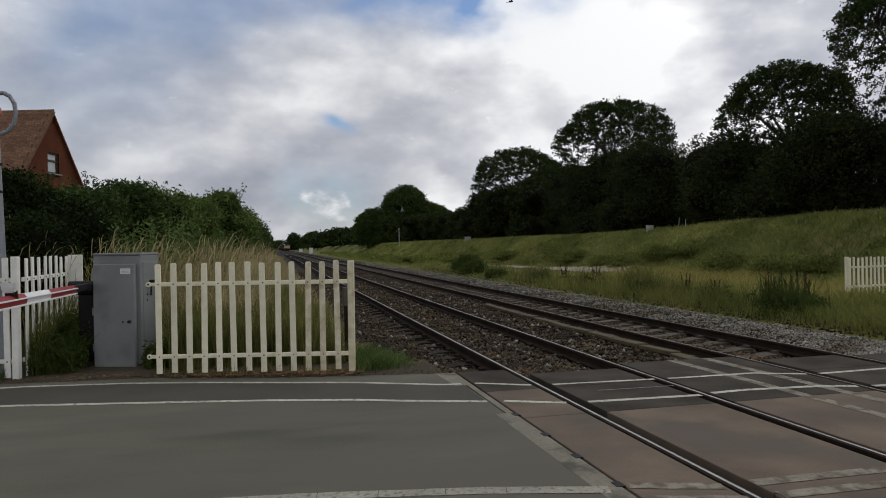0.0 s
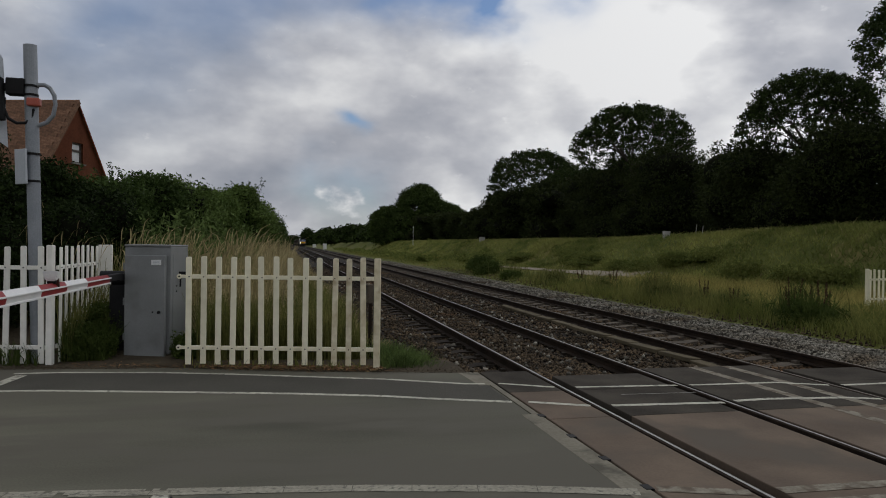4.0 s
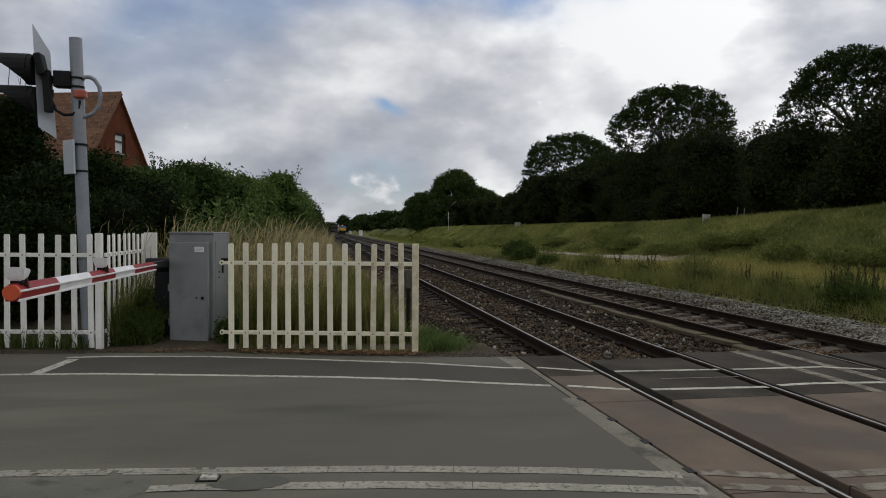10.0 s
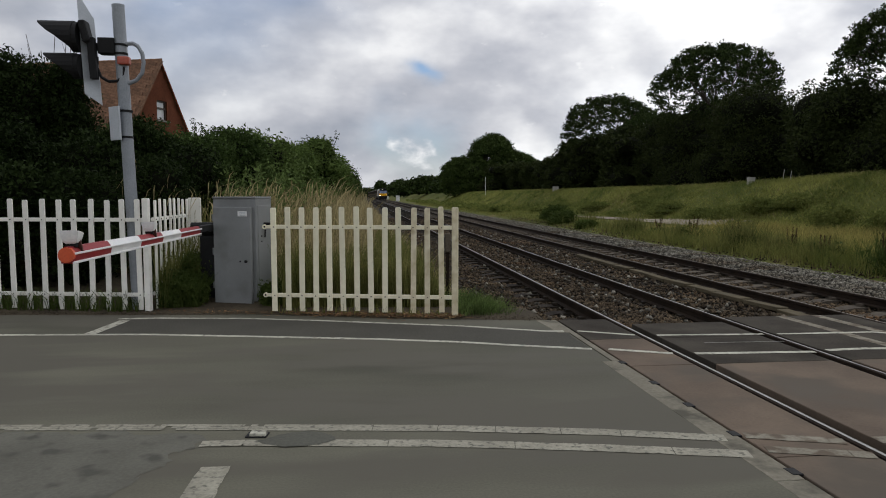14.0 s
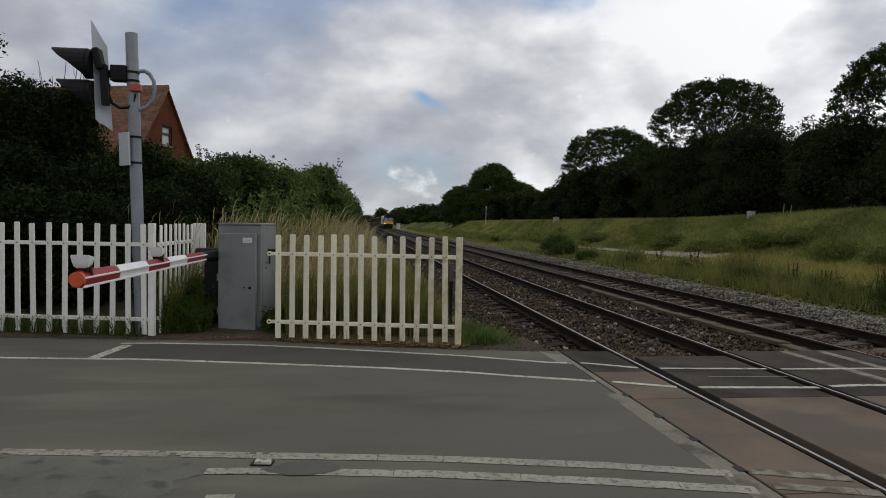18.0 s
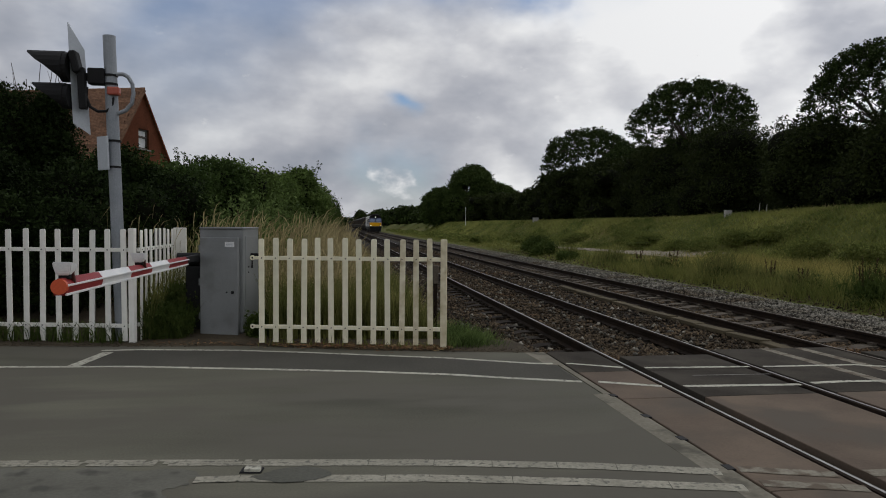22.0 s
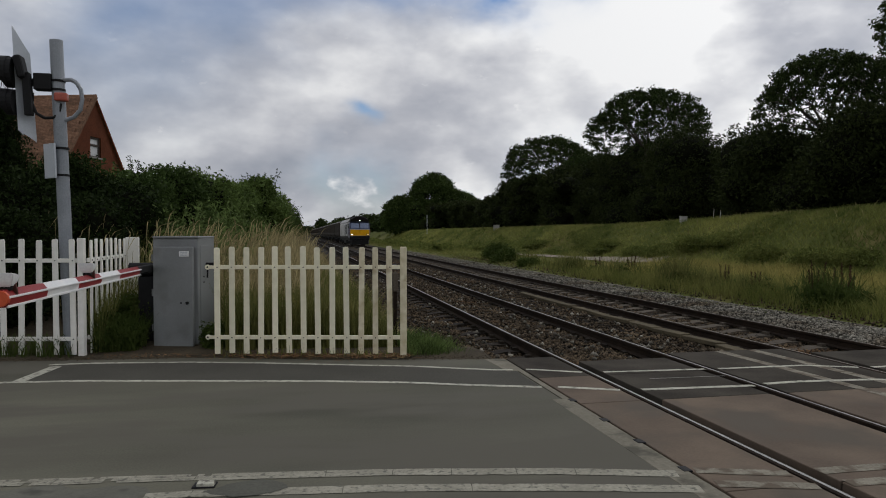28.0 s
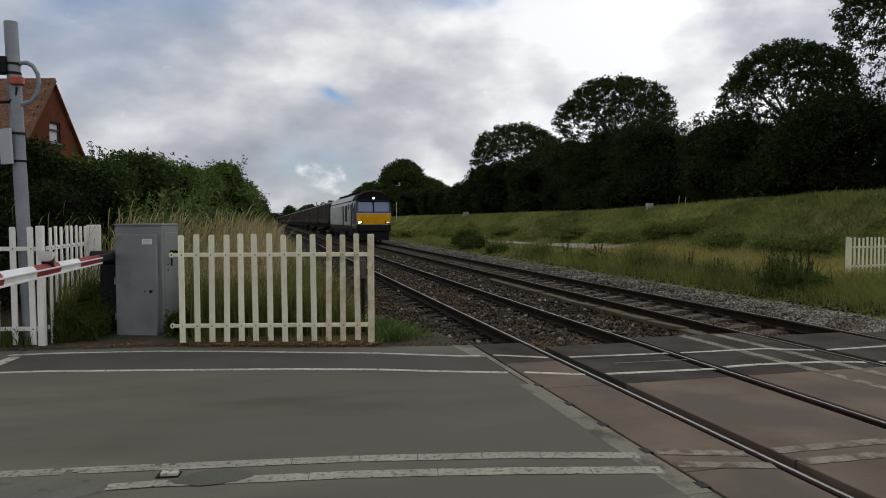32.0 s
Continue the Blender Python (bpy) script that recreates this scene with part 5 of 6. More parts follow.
for k, (x, y, h, w) in enumerate([(25, 158, 4.6, 7), (24, 172, 4.6, 7), (22, 195, 4.4, 7), (21, 225, 4.8, 8), (20, 255, 5.2, 9), (18, 300, 5.6, 9), (17, 350, 6.5, 10), (21, 400, 7.5, 11), (16, 470, 8, 12), (-9, 520, 6, 16), (9.5, 420, 9.5, 4.2), (-22, 560, 6, 16), (26, 520, 9, 15), (36, 480, 9, 16), (6, 640, 8, 14)]):
    bush(x, y, h, w, 140 + k, LEAF_WOOD, None, "distant trees along the line", clumps=34, leaves=12, size=0.55, clump=1.0, group="distant trees", lobes=8, name="far_tree")

# hedge along the near side of the line
HEDGE = "overgrown green hedge bush beside the railway"
for k, (x, y, h, w) in enumerate([(-8.6, 7.6, 2.9, 1.9), (-7.5, 8.6, 2.75, 1.8), (-7.0, 10.4, 3.1, 1.8), (-6.6, 12.6, 3.2, 1.8), (-6.2, 15.4, 3.1, 1.8), (-6.0, 18.6, 3.2, 1.8), (-5.9, 22.0, 3.4, 1.8), (-5.6, 27.0, 4.2, 1.8), (-5.6, 33, 3.9, 2.0), (-5.6, 40, 4.1, 2.2), (-5.5, 48, 4.4, 2.2), (-5.2, 58, 4.0, 2.3),
                                  (-5.0, 70, 3.9, 2.4), (-4.9, 84, 3.8, 2.6), (-4.9, 100, 3.7, 2.6), (-5.0, 120, 3.6, 2.8), (-5.2, 145, 3.6, 3.0), (-5.6, 175, 3.8, 3.2), (-6.2, 215, 4.0, 3.6)]):
    # first three and far bushes take the leaf colour with painted shade
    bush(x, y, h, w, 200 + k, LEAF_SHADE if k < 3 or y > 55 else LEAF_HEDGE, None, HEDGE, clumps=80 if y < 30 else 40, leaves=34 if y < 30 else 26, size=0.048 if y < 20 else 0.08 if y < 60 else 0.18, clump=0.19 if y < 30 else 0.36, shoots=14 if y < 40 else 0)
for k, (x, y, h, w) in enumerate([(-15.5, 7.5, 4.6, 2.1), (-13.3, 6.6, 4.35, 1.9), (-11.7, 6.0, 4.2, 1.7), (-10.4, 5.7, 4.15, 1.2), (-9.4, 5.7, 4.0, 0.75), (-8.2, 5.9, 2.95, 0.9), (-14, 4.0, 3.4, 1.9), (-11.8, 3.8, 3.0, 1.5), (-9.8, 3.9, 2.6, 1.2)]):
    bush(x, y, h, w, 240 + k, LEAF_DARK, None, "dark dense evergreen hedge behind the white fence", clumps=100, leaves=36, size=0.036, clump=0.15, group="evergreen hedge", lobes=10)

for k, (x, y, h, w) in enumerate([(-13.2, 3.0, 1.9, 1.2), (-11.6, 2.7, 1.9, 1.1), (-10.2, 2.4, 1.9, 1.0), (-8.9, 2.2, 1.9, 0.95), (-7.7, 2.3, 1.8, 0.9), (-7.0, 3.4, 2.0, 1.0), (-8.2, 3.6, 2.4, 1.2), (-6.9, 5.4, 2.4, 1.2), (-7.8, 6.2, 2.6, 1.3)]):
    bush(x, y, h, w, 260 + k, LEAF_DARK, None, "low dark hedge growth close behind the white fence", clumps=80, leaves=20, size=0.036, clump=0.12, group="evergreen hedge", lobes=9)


def sapling(x, y, high, wide, seed):
    """A thin young tree standing out of the hedge: upright twigs with sprays of narrow leaves."""
    rng = np.random.default_rng(seed)
    t = thing("sapling", "thin dark sapling with feathery leaf sprays rising from the hedge", "sapling", pose(x, y, height(x, y)), "saplings")
    bm, pts = bmesh.new(), []
    rod(bm, (0, 0, -0.2), (0.05, 0, high * 0.72), 0.07, 0.03, seg=7)
    for k in range(17):
        z0 = high * rng.uniform(0.55, 0.78)
        a, l = rng.uniform(0, 6.28), wide * rng.uniform(0.2, 1.0)
        tip = Vector((l * math.cos(a), l * math.sin(a), z0 + (high - z0) * rng.uniform(0.45, 1.05)))
        foot = Vector((0.04, 0, z0 - 0.3))
        rod(bm, foot, tip, 0.018, 0.007, seg=5)
        for u in np.linspace(0.35, 1.0, 9):
            q = foot.lerp(tip, u)
            way_ = Vector(rng.normal(size=3) * np.array([1, 1, 0.35])).normalized()
            for w in np.linspace(0.0, 0.34 * (1.25 - u), 7):
                pts.append(np.array(q + way_ * w) + rng.normal(size=3) * 0.025)
    part("trunk", bm, BARK, t, "thin dark stem and twigs")
    v, f = cards(np.array(pts), 0.066 * rng.uniform(0.6, 1.3, len(pts)), rng, 0.36)
    raw_part("crown", v, f, LEAF_SHADE, t, "feathery leaf sprays")


sapling(-5.5, 34.5, 5.4, 1.35, 331)
sapling(-5.9, 31.0, 4.6, 0.9, 332)
sapling(-8.9, 15.5, 3.85, 0.9, 333)
sapling(-7.9, 16.0, 3.8, 0.8, 334)


def bare_shrub(x, y, high, seed):
    """Leafless upright twigs of a half dead shrub."""
    rng = np.random.default_rng(seed)
    t = thing("bare_shrub", "half dead shrub with bare grey twigs above the dark hedge", "shrub", pose(x, y, height(x, y)))
    for k in range(14):
        bm = bmesh.new()
        a, l = rng.uniform(0, 6.28), rng.uniform(0.15, 0.9)
        tip = Vector((l * math.cos(a), l * math.sin(a), high * rng.uniform(0.86, 1.02)))
        foot = Vector((0.1 * math.cos(a), 0.1 * math.sin(a), -0.1))
        limb_mesh(bm, foot, tip, 0.022, 0.006, rng, 3)
        for u in (0.72, 0.82, 0.9):
            q = foot.lerp(tip, u)
            limb_mesh(bm, q, q + Vector(rng.normal(size=3) * 0.16) + Vector((0, 0, 0.2)), 0.007, 0.003, rng, 2)
        part("twig", bm, BARK, t)


bare_shrub(-9.7, 6.4, 5.0, 335)


def nettles(count, area, high, seed):
    """Upright leafy stems along the foot of the hedge, as one mesh."""
    rng = np.random.default_rng(seed)
    p = area(rng, count)
    out, n = [], 16
    for x, y in p:
        h = high * rng.uniform(0.6, 1.15) * (0.9 + 0.35 * noise.noise((x * 0.5, y * 0.3, seed)))
        lean = rng.normal(size=2) * 0.12 * h + np.array([0.10 * h, 0])
        u = np.linspace(0.2, 1.0, n)[:, None]
        stem = np.array([x, y, height(x, y)]) + np.concatenate([lean[None] * u ** 2, h * u], 1)
        out.append(stem + rng.normal(size=(n, 3)) * np.array([0.075, 0.075, 0.03]) * (1.3 - u))
    q = np.concatenate(out)
    v, f = cards(q, 0.062 * rng.uniform(0.5, 1.3, len(q)), rng, 0.42)
    tagged(raw_part("nettles", v, f, NETTLE), "tall pale green nettles along the foot of the hedge", "nettles", kind="stuff")


nettles(900, spread(-6.3, -4.6, 4.5, 34, 1.4), 2.0, 336)
nettles(300, spread(-5.2, -4.3, 6, 44, 1.3), 1.35, 337)
# scrub on the bank and in the verge
for k, (x, y, h, w) in enumerate([(8.4, 30.5, 0.95, 1.0), (8.3, 28.6, 0.62, 0.8), (8.8, 33.0, 0.6, 0.9), (8.0, 23.9, 0.24, 0.35)]):
    bush(x, y, h, w, 280 + k, WEED, WEED_SHADE, "low dark weed bush in the long grass by the line", clumps=34, leaves=26, size=0.05, clump=0.22, group="verge bushes", lobes=7, sink=0.10, shoots=8)
for k, (x, y, h, w) in enumerate([(16.6, 33.2, 0.70, 1.7), (17.1, 35.8, 0.42, 1.3), (16.3, 28.3, 0.34, 1.1), (16.2, 25.9, 0.36, 0.9), (17.2, 23.6, 0.50, 1.4), (17.6, 21.4, 0.36, 1.1), (16.4, 17.0, 0.60, 0.8), (16.6, 14.0, 0.28, 1.1), (16.7, 12.4, 0.30, 1.0), (17.6, 38.6, 0.36, 1.5), (16.5, 46.3, 0.5, 1.9), (16.2, 56.0, 0.5, 2.0)]):
    bush(x, y, h, w, 285 + k, SCRUB, WEED_SHADE, "flat clump of bramble scrub on the grassy bank", clumps=34, leaves=24, size=0.05, clump=0.30, group="bank scrub", lobes=9, sink=0.10, deep=1.5)


def low_scrub(count, x0, x1, y0, y1, seed, size, high):
    """Ragged low scrub over the bank, thick where the noise runs high and towards the foot."""
    rng = np.random.default_rng(seed)
    xs = x0 + (x1 - x0) * rng.uniform(0, 1, count) ** 1.3
    ys = y0 + (y1 - y0) * rng.uniform(0, 1, count) ** 1.5
    out = []
    for x, y in zip(xs, ys):
        k = noise.noise((x * 0.55, y * 0.22, seed)) + 0.45 * noise.noise((x * 1.9, y * 0.9, seed)) - 0.10 - 0.40 * (x - x0) / (x1 - x0)
        if k > 0.0:
            out.append((x, y, height(x, y) + high * min(1.0, 0.25 + 1.6 * k) * rng.uniform(0.15, 1.0)))
    p = np.array(out)
    v, f = cards(p, size * rng.uniform(0.5, 1.4, len(p)), rng)
    tagged(raw_part("low_scrub", v, f, SCRUB), "ragged patches of low scrub on the bank", "scrub", kind="stuff")


low_scrub(70000, 15.4, 20.0, 5.0, 62.0, 281, 0.05, 0.34)
low_scrub(60000, 8.6, 20.5, 52.0, 175.0, 282, 0.13, 0.75)
for k, (x, y, h, w) in enumerate([(-5.85, 1.35, 0.62, 0.40), (-4.56, 0.62, 0.30, 0.15), (-6.02, 0.75, 0.45, 0.26), (-5.75, 0.72, 0.34, 0.22)]):
    bush(x, y, h, w, 300 + k, WEED, WEED_SHADE, "leafy weed clump beside the grey cabinet", clumps=34, leaves=18, size=0.022, clump=0.09, group="weed clumps", lobes=5, name="weed_clump")


# grass
def patches(places):
    """Grass places gathered round a few centres (x, y, spread)."""
    def area(rng, n):
        c = np.array(places)[rng.integers(0, len(places), n)]
        return c[:, :2] + rng.normal(size=(n, 2)) * c[:, 2:3] * np.array([0.6, 1.0])
    return area


def clear_of_box(x, y):
    return not (-6.0 < x < -4.4 and y < 2.2)


VERGE = lambda x, y: y > road_edge(x) + 0.2
seed_heads("dry_grass", 5600, spread(-5.7, -3.1, 1.6, 40, 1.7), 1.45, GRASS_DRY, "tall dry grass stalks with seed heads behind the fence", 31)
seed_heads("dry_grass", 110, spread(-7.6, -5.6, 2.2, 4.6, 1.0), 1.6, GRASS_DRY, "sparse tall dry stalks before the dark hedge", 39)
blades("dry_grass", 10500, spread(-5.4, -3.0, 1.6, 90, 1.9), 0.82, 0.009, GRASS_DRY, "tall straw coloured grass on the verge", 32, keep=clear_of_box)
blades("green_grass", 4000, spread(-6.2, -4.2, 2.2, 40, 1.6), 1.2, 0.012, GRASS_GREEN, "tall green stems at the foot of the hedge", 47, lean=0.4)
blades("dry_grass", 26000, spread(-3.7, -1.65, 1.2, 120, 2.0), 0.46, 0.016, GRASS_DRY, "dead tan grass sloping to the track", 38, lean=0.9)
blades("green_grass", 17000, spread(-6.2, -2.0, 0.35, 8, 1.6), 0.78, 0.013, VERGE_GREEN, "rough green grass behind the fence", 33, keep=lambda x, y: clear_of_box(x, y) and y > -0.2 * (x + 2.1) - 0.3)
blades("green_grass", 2400, spread(-1.95, -1.1, -0.6, 0.7, 1.0), 0.24, 0.010, NETTLE, "green grass tuft beside the fence post", 40, lean=0.8, level=lambda x, y: -0.02 - 0.18 * smooth(-1.7, -1.1, x))
blades("green_weeds", 9000, spread(-12.5, -6.3, 0.25, 1.9, 1.0), 0.30, 0.013, WEED, "weeds along the foot of the white fence", 41, lean=0.8, keep=lambda x, y: -0.14 < y - (0.36 - 0.2 * (x + 6.27)) < 0.22)
blades("green_grass", 500, spread(-4.5, -2.1, -0.6, 0.2, 1.0), 0.16, 0.012, GRASS_GREEN, "small weeds along the foot of the white fence", 42, lean=0.6, keep=lambda x, y: abs(y - (-0.219 * (x + 4.455))) < 0.12)
blades("green_weeds", 3000, spread(-6.15, -5.58, 0.50, 2.4, 1.2), 0.40, 0.012, WEED, "green grass between fence and cabinet", 48, lean=0.8)
blades("green_grass", 500, spread(-6.0, -4.5, 0.65, 1.5, 1.0), 0.28, 0.012, GRASS_GREEN, "grass round the foot of the cabinet", 43, lean=0.6, keep=lambda x, y: not (-5.55 < x < -4.7 and y < 1.25))
blades("green_grass", 22000, spread(7.35, 11.2, -2.0, 17, 1.3), 0.38, 0.014, GRASS_GREEN, "rough green grass beside the second track", 34, lean=0.9, keep=VERGE)
off_path = lambda x, y: not (21 < y < 46 and abs(x - 15.9 + 0.138 * (y - 22.5)) < 1.1)
before_path = lambda x, y: 17 < y < 47 and x > 10.0
blades("green_grass", 40000, spread(7.3, 15.5, 10, 130, 1.4), 0.24, 0.030, GRASS_GREEN, "short grass between track and path", 44, lean=0.9, simple=True, keep=lambda x, y: off_path(x, y) and not before_path(x, y))
blades("green_grass", 12000, spread(9.8, 15.5, 16, 48, 1.1), 0.11, 0.022, MEADOW, "thin short grass round the gravel path", 50, lean=0.9, simple=True, keep=lambda x, y: off_path(x, y) and before_path(x, y))
blades("dry_grass", 5200, spread(12.6, 15.6, 7.5, 22, 1.1), 0.34, 0.016, GRASS_GOLD, "golden grass along the foot of the bank", 49, lean=0.8)
blades("dry_grass", 9000, spread(8.3, 15.0, -1.0, 20, 1.2), 0.46, 0.013, GRASS_GOLD, "golden grass among the green", 35, lean=0.9, keep=VERGE)
blades("green_weeds", 420, patches([(8.0, 3.4, 0.35), (8.3, 4.1, 0.4)]), 0.70, 0.020, WEED, "dark spiky weeds beside the ballast", 53, lean=0.5)
blades("green_weeds", 2400, patches([(8.1, 6.3, 0.3), (8.2, 8.1, 0.35), (8.1, 9.6, 0.4), (8.3, 10.4, 0.35), (8.4, 14.2, 0.5), (8.2, 18.4, 0.5), (8.5, 20.6, 0.5), (8.6, 25.5, 0.6)]), 0.72, 0.020, VERGE_GREEN, "tall green weeds in the verge grass", 45, lean=0.5)
for k, (x, y, h, w) in enumerate([(8.0, 3.5, 0.42, 0.36), (8.25, 3.0, 0.32, 0.3), (8.1, 9.7, 0.36, 0.3), (8.2, 18.5, 0.36, 0.32)]):
    bush(x, y, h, w, 310 + k, WEED, WEED_SHADE, "leafy dark weed clump at the edge of the ballast", clumps=30, leaves=24, size=0.035, clump=0.14, group="verge bushes", lobes=6, sink=0.05, shoots=6)
blades("meadow_grass", 150000, spread(15.0, 25.0, -6.0, 150, 1.45), 0.26, 0.050, MEADOW, "long meadow grass on the bank", 36, lean=1.5, simple=True, keep=VERGE)
blades("dry_grass", 2200, spread(15.5, 25.0, -4.0, 110, 1.4), 0.30, 0.022, GRASS_DRY, "pale grass heads on the bank", 37, lean=0.8)


blades("meadow_grass", 26000, spread(19.4, 22.0, -4.0, 120, 1.4), 0.27, 0.024, MEADOW, "taller uneven grass along the crest of the bank", 51, lean=0.7, simple=True)
blades("dry_grass", 2500, spread(19.6, 21.6, -4.0, 90, 1.4), 0.34, 0.016, GRASS_DRY, "pale grass heads along the crest of the bank", 52, lean=0.7, simple=True)


def dock(x, y, high, seed):
    """A dock plant gone to seed: a stem with dark brown spikes above a rosette of broad leaves."""
    rng = np.random.default_rng(seed)
    t = thing("dock_plant", "dock plant with dark brown seed spikes in the verge", "weed", pose(x, y, height(x, y)), "dock plants")
    bm = bmesh.new()
    spikes = []
    for _ in range(5):
        pts = []
        a, l = rng.uniform(0, 6.28), rng.uniform(0.06, 0.3)
        h = high * rng.uniform(0.75, 1.1)
        foot, tip = Vector((0.3 * l * math.cos(a), 0.3 * l * math.sin(a), -0.05)), Vector((l * math.cos(a), l * math.sin(a), h))
        rod(bm, foot, tip, 0.008, 0.005, seg=5)
        for k in np.linspace(0.55, 1.0, 40):
            pts.append(np.array(foot.lerp(tip, k)) + rng.normal(size=3) * 0.028 * (1.25 - k))
        spikes.append(np.array(pts))
    part("stem", bm, DOCK, t)
    for pts in spikes:
        v, f = cards(pts, 0.022 * rng.uniform(0.6, 1.3, len(pts)), rng)
        raw_part("seed_spike", v, f, DOCK, t, "dark brown seed spike")
    q = rng.normal(size=(90, 3)) * np.array([0.22, 0.22, 0.12]) + np.array([0, 0, 0.22])
    v, f = cards(q, 0.10 * rng.uniform(0.5, 1.2, 90), rng, 0.4)
    raw_part("foliage", v, f, WEED, t, "broad green leaves")


for k, (x, y, h) in enumerate([(8.0, 3.9, 0.95), (8.3, 3.3, 0.9), (8.6, 3.7, 0.85), (8.8, 4.3, 0.8), (8.2, 6.2, 0.75), (8.5, 8.0, 0.75), (8.3, 10.5, 0.8), (8.9, 11.5, 0.7), (8.6, 14.0, 0.8), (8.7, 17.0, 0.75)]):
    dock(x, y, h, 400 + k)


def litter(count, area, level, mat, size, label, seed, aspect=0.35):
    """Dead leaves and bits of stalk lying on the soil."""
    rng = np.random.default_rng(seed)
    p = area(rng, count)
    p = np.column_stack([p, [level(x, y) + rng.uniform(0.004, 0.03) for x, y in p]])
    v, f = cards(p, size * rng.uniform(0.4, 1.3, count), rng, aspect)
    v[:, 2] = np.maximum(0.024, 0.024 + (v[:, 2] - 0.024) * 0.35)
    tagged(raw_part("leaf_litter", v, f, mat), label, "leaf litter", kind="stuff")


def along_fence(x0, x1, wide):
    def area(rng, n):
        x = x0 + (x1 - x0) * rng.uniform(0, 1, n) ** 0.7
        return np.column_stack([x, -0.219 * (x + 4.455) - 0.08 + rng.normal(size=n) * wide])
    return area


litter(900, along_fence(-4.4, -1.95, 0.10), lambda x, y: 0.02, DEAD_LEAF, 0.040, "dead brown leaves and stalks at the foot of the fence", 61)
litter(170, along_fence(-4.3, -1.9, 0.13), lambda x, y: 0.02, DEAD_LEAF, 0.10, "broken brown stalks lying before the fence", 63, 0.07)
litter(90, along_fence(-3.4, -1.9, 0.12), lambda x, y: 0.02, GRASS_DRY, 0.09, "pale dry stalks lying before the fence", 64, 0.06)
litter(260, along_fence(-6.2, -4.4, 0.12), lambda x, y: 0.02, DEAD_LEAF, 0.025, "few dead leaves on the soil before the cabinet", 62)


# ---- brick house behind the hedge ----
def build_house():
    g = Vector((0.28, 0.96, 0.0))
    r = Vector((-0.96, 0.28, 0.0))
    apex = Vector((-13.0, 26.3, 8.2))
    m = Matrix(((r.x, g.x, 0, apex.x), (r.y, g.y, 0, apex.y), (0, 0, 1, 0), (0, 0, 0, 1)))
    h = thing("house", "red brick house with a steep brown tiled roof above the hedge", "house", m)
    half, ridge, eave, long = 3.7, 8.2, 3.2, 10.0
    # gable wall with a window opening: local x runs back along the ridge, y across the gable
    wy0, wy1, wz0, wz1 = -0.32, 0.56, 5.30, 6.28
    bm = bmesh.new()

    def wall(pts):
        f = [bm.verts.new((0.0, y, z)) for y, z in pts]
        bm.faces.new(f)

    slope = (ridge - 0.15 - eave) / half
    top = lambda y: ridge - 0.15 - abs(y) * slope
    wall([(-half, 0), (wy0, 0), (wy0, top(wy0)), (-half, eave)])
    wall([(wy1, 0), (half, 0), (half, eave), (wy1, top(wy1))])
    wall([(wy0, 0), (wy1, 0), (wy1, wz0), (wy0, wz0)])
    wall([(wy0, wz1), (wy1, wz1), (wy1, top(wy1)), (0, top(0)), (wy0, top(wy0))])
    bmesh.ops.solidify(bm, geom=bm.faces[:], thickness=-0.25)
    part("gable_wall", bm, BRICK, h)
    for s in (-1, 1):
        part("side_wall", box(bmesh.new(), (long, 0.25, eave), pose(long / 2, s * (half - 0.14), eave / 2)), BRICK, h)
    part("back_wall", box(bmesh.new(), (0.25, half * 2 - 0.6, eave), pose(long - 0.2, 0, eave / 2)), BRICK, h)
    for s in (-1, 1):
        o = bmesh.new()
        a, b = Vector((0, 0, ridge)), Vector((0, s * (half + 0.35), eave - 0.4))
        vs = [o.verts.new(p) for p in (a + Vector((-0.12, 0, 0)), b + Vector((-0.12, 0, 0)), b + Vector((long, 0, 0)), a + Vector((long, 0, 0)))]
        o.faces.new(vs)
        bmesh.ops.solidify(o, geom=o.faces[:], thickness=0.10)
        roof = part("roof", o, TILE, h, "brown clay tiles")
        # tile courses on the slope that shows
        if s < 0:
            n = (b - a)
            first = None
            tiled = 4.6
            rows, cols = 27, 11
            for i in range(rows):
                for j in range(cols):
                    if first is None:
                        bm = box(bmesh.new(), (tiled / cols * 0.97, 0.27, 0.06))
                        first = part("roof_tile", bm, TILE, roof)
                        ob = first
                    else:
                        ob = new("roof_tile", first.data)
                        ob.parent = roof
                    p = a + n * ((i + 0.5) / rows) + Vector((tiled * (j + 0.5 * (1 + i % 2)) / cols - 0.2, 0, 0))
                    tilt = math.atan2(n.z, n.y)
                    ob.matrix_basis = Matrix.Translation(p + Vector((0, -0.045, 0.06))) @ Matrix.Rotation(tilt + radians(187), 4, "X") @ Matrix.Rotation(random.uniform(-0.03, 0.03), 4, "Y")
    part("ridge", box(bmesh.new(), (long + 0.1, 0.24, 0.12), pose(long / 2, 0, ridge + 0.03), 0.04), TILE, h)
    part("verge", box(bmesh.new(), (0.16, 0.16, 6.4), pose(-0.10, -half / 2 - 0.07, (ridge + eave) / 2 - 0.06, -math.degrees(math.atan2(half + 0.35, ridge - eave + 0.4)), 0, 0)), TILE, h)
    part("verge", box(bmesh.new(), (0.05, 0.06, 6.2), pose(-0.10, half / 2 + 0.03, (ridge + eave) / 2 - 0.08, math.degrees(math.atan2(half, ridge - eave)), 0, 0)), BRICK, h)
    w = part("window", box(bmesh.new(), (0.06, wy1 - wy0, 0.08), pose(0.1, (wy0 + wy1) / 2, wz0 + 0.04)), FRAME_DARK, h, "dark framed gable window with a pale pane")
    part("window_frame", box(bmesh.new(), (0.06, wy1 - wy0, 0.08), pose(0.1, (wy0 + wy1) / 2, wz1 - 0.04)), FRAME_DARK, w)
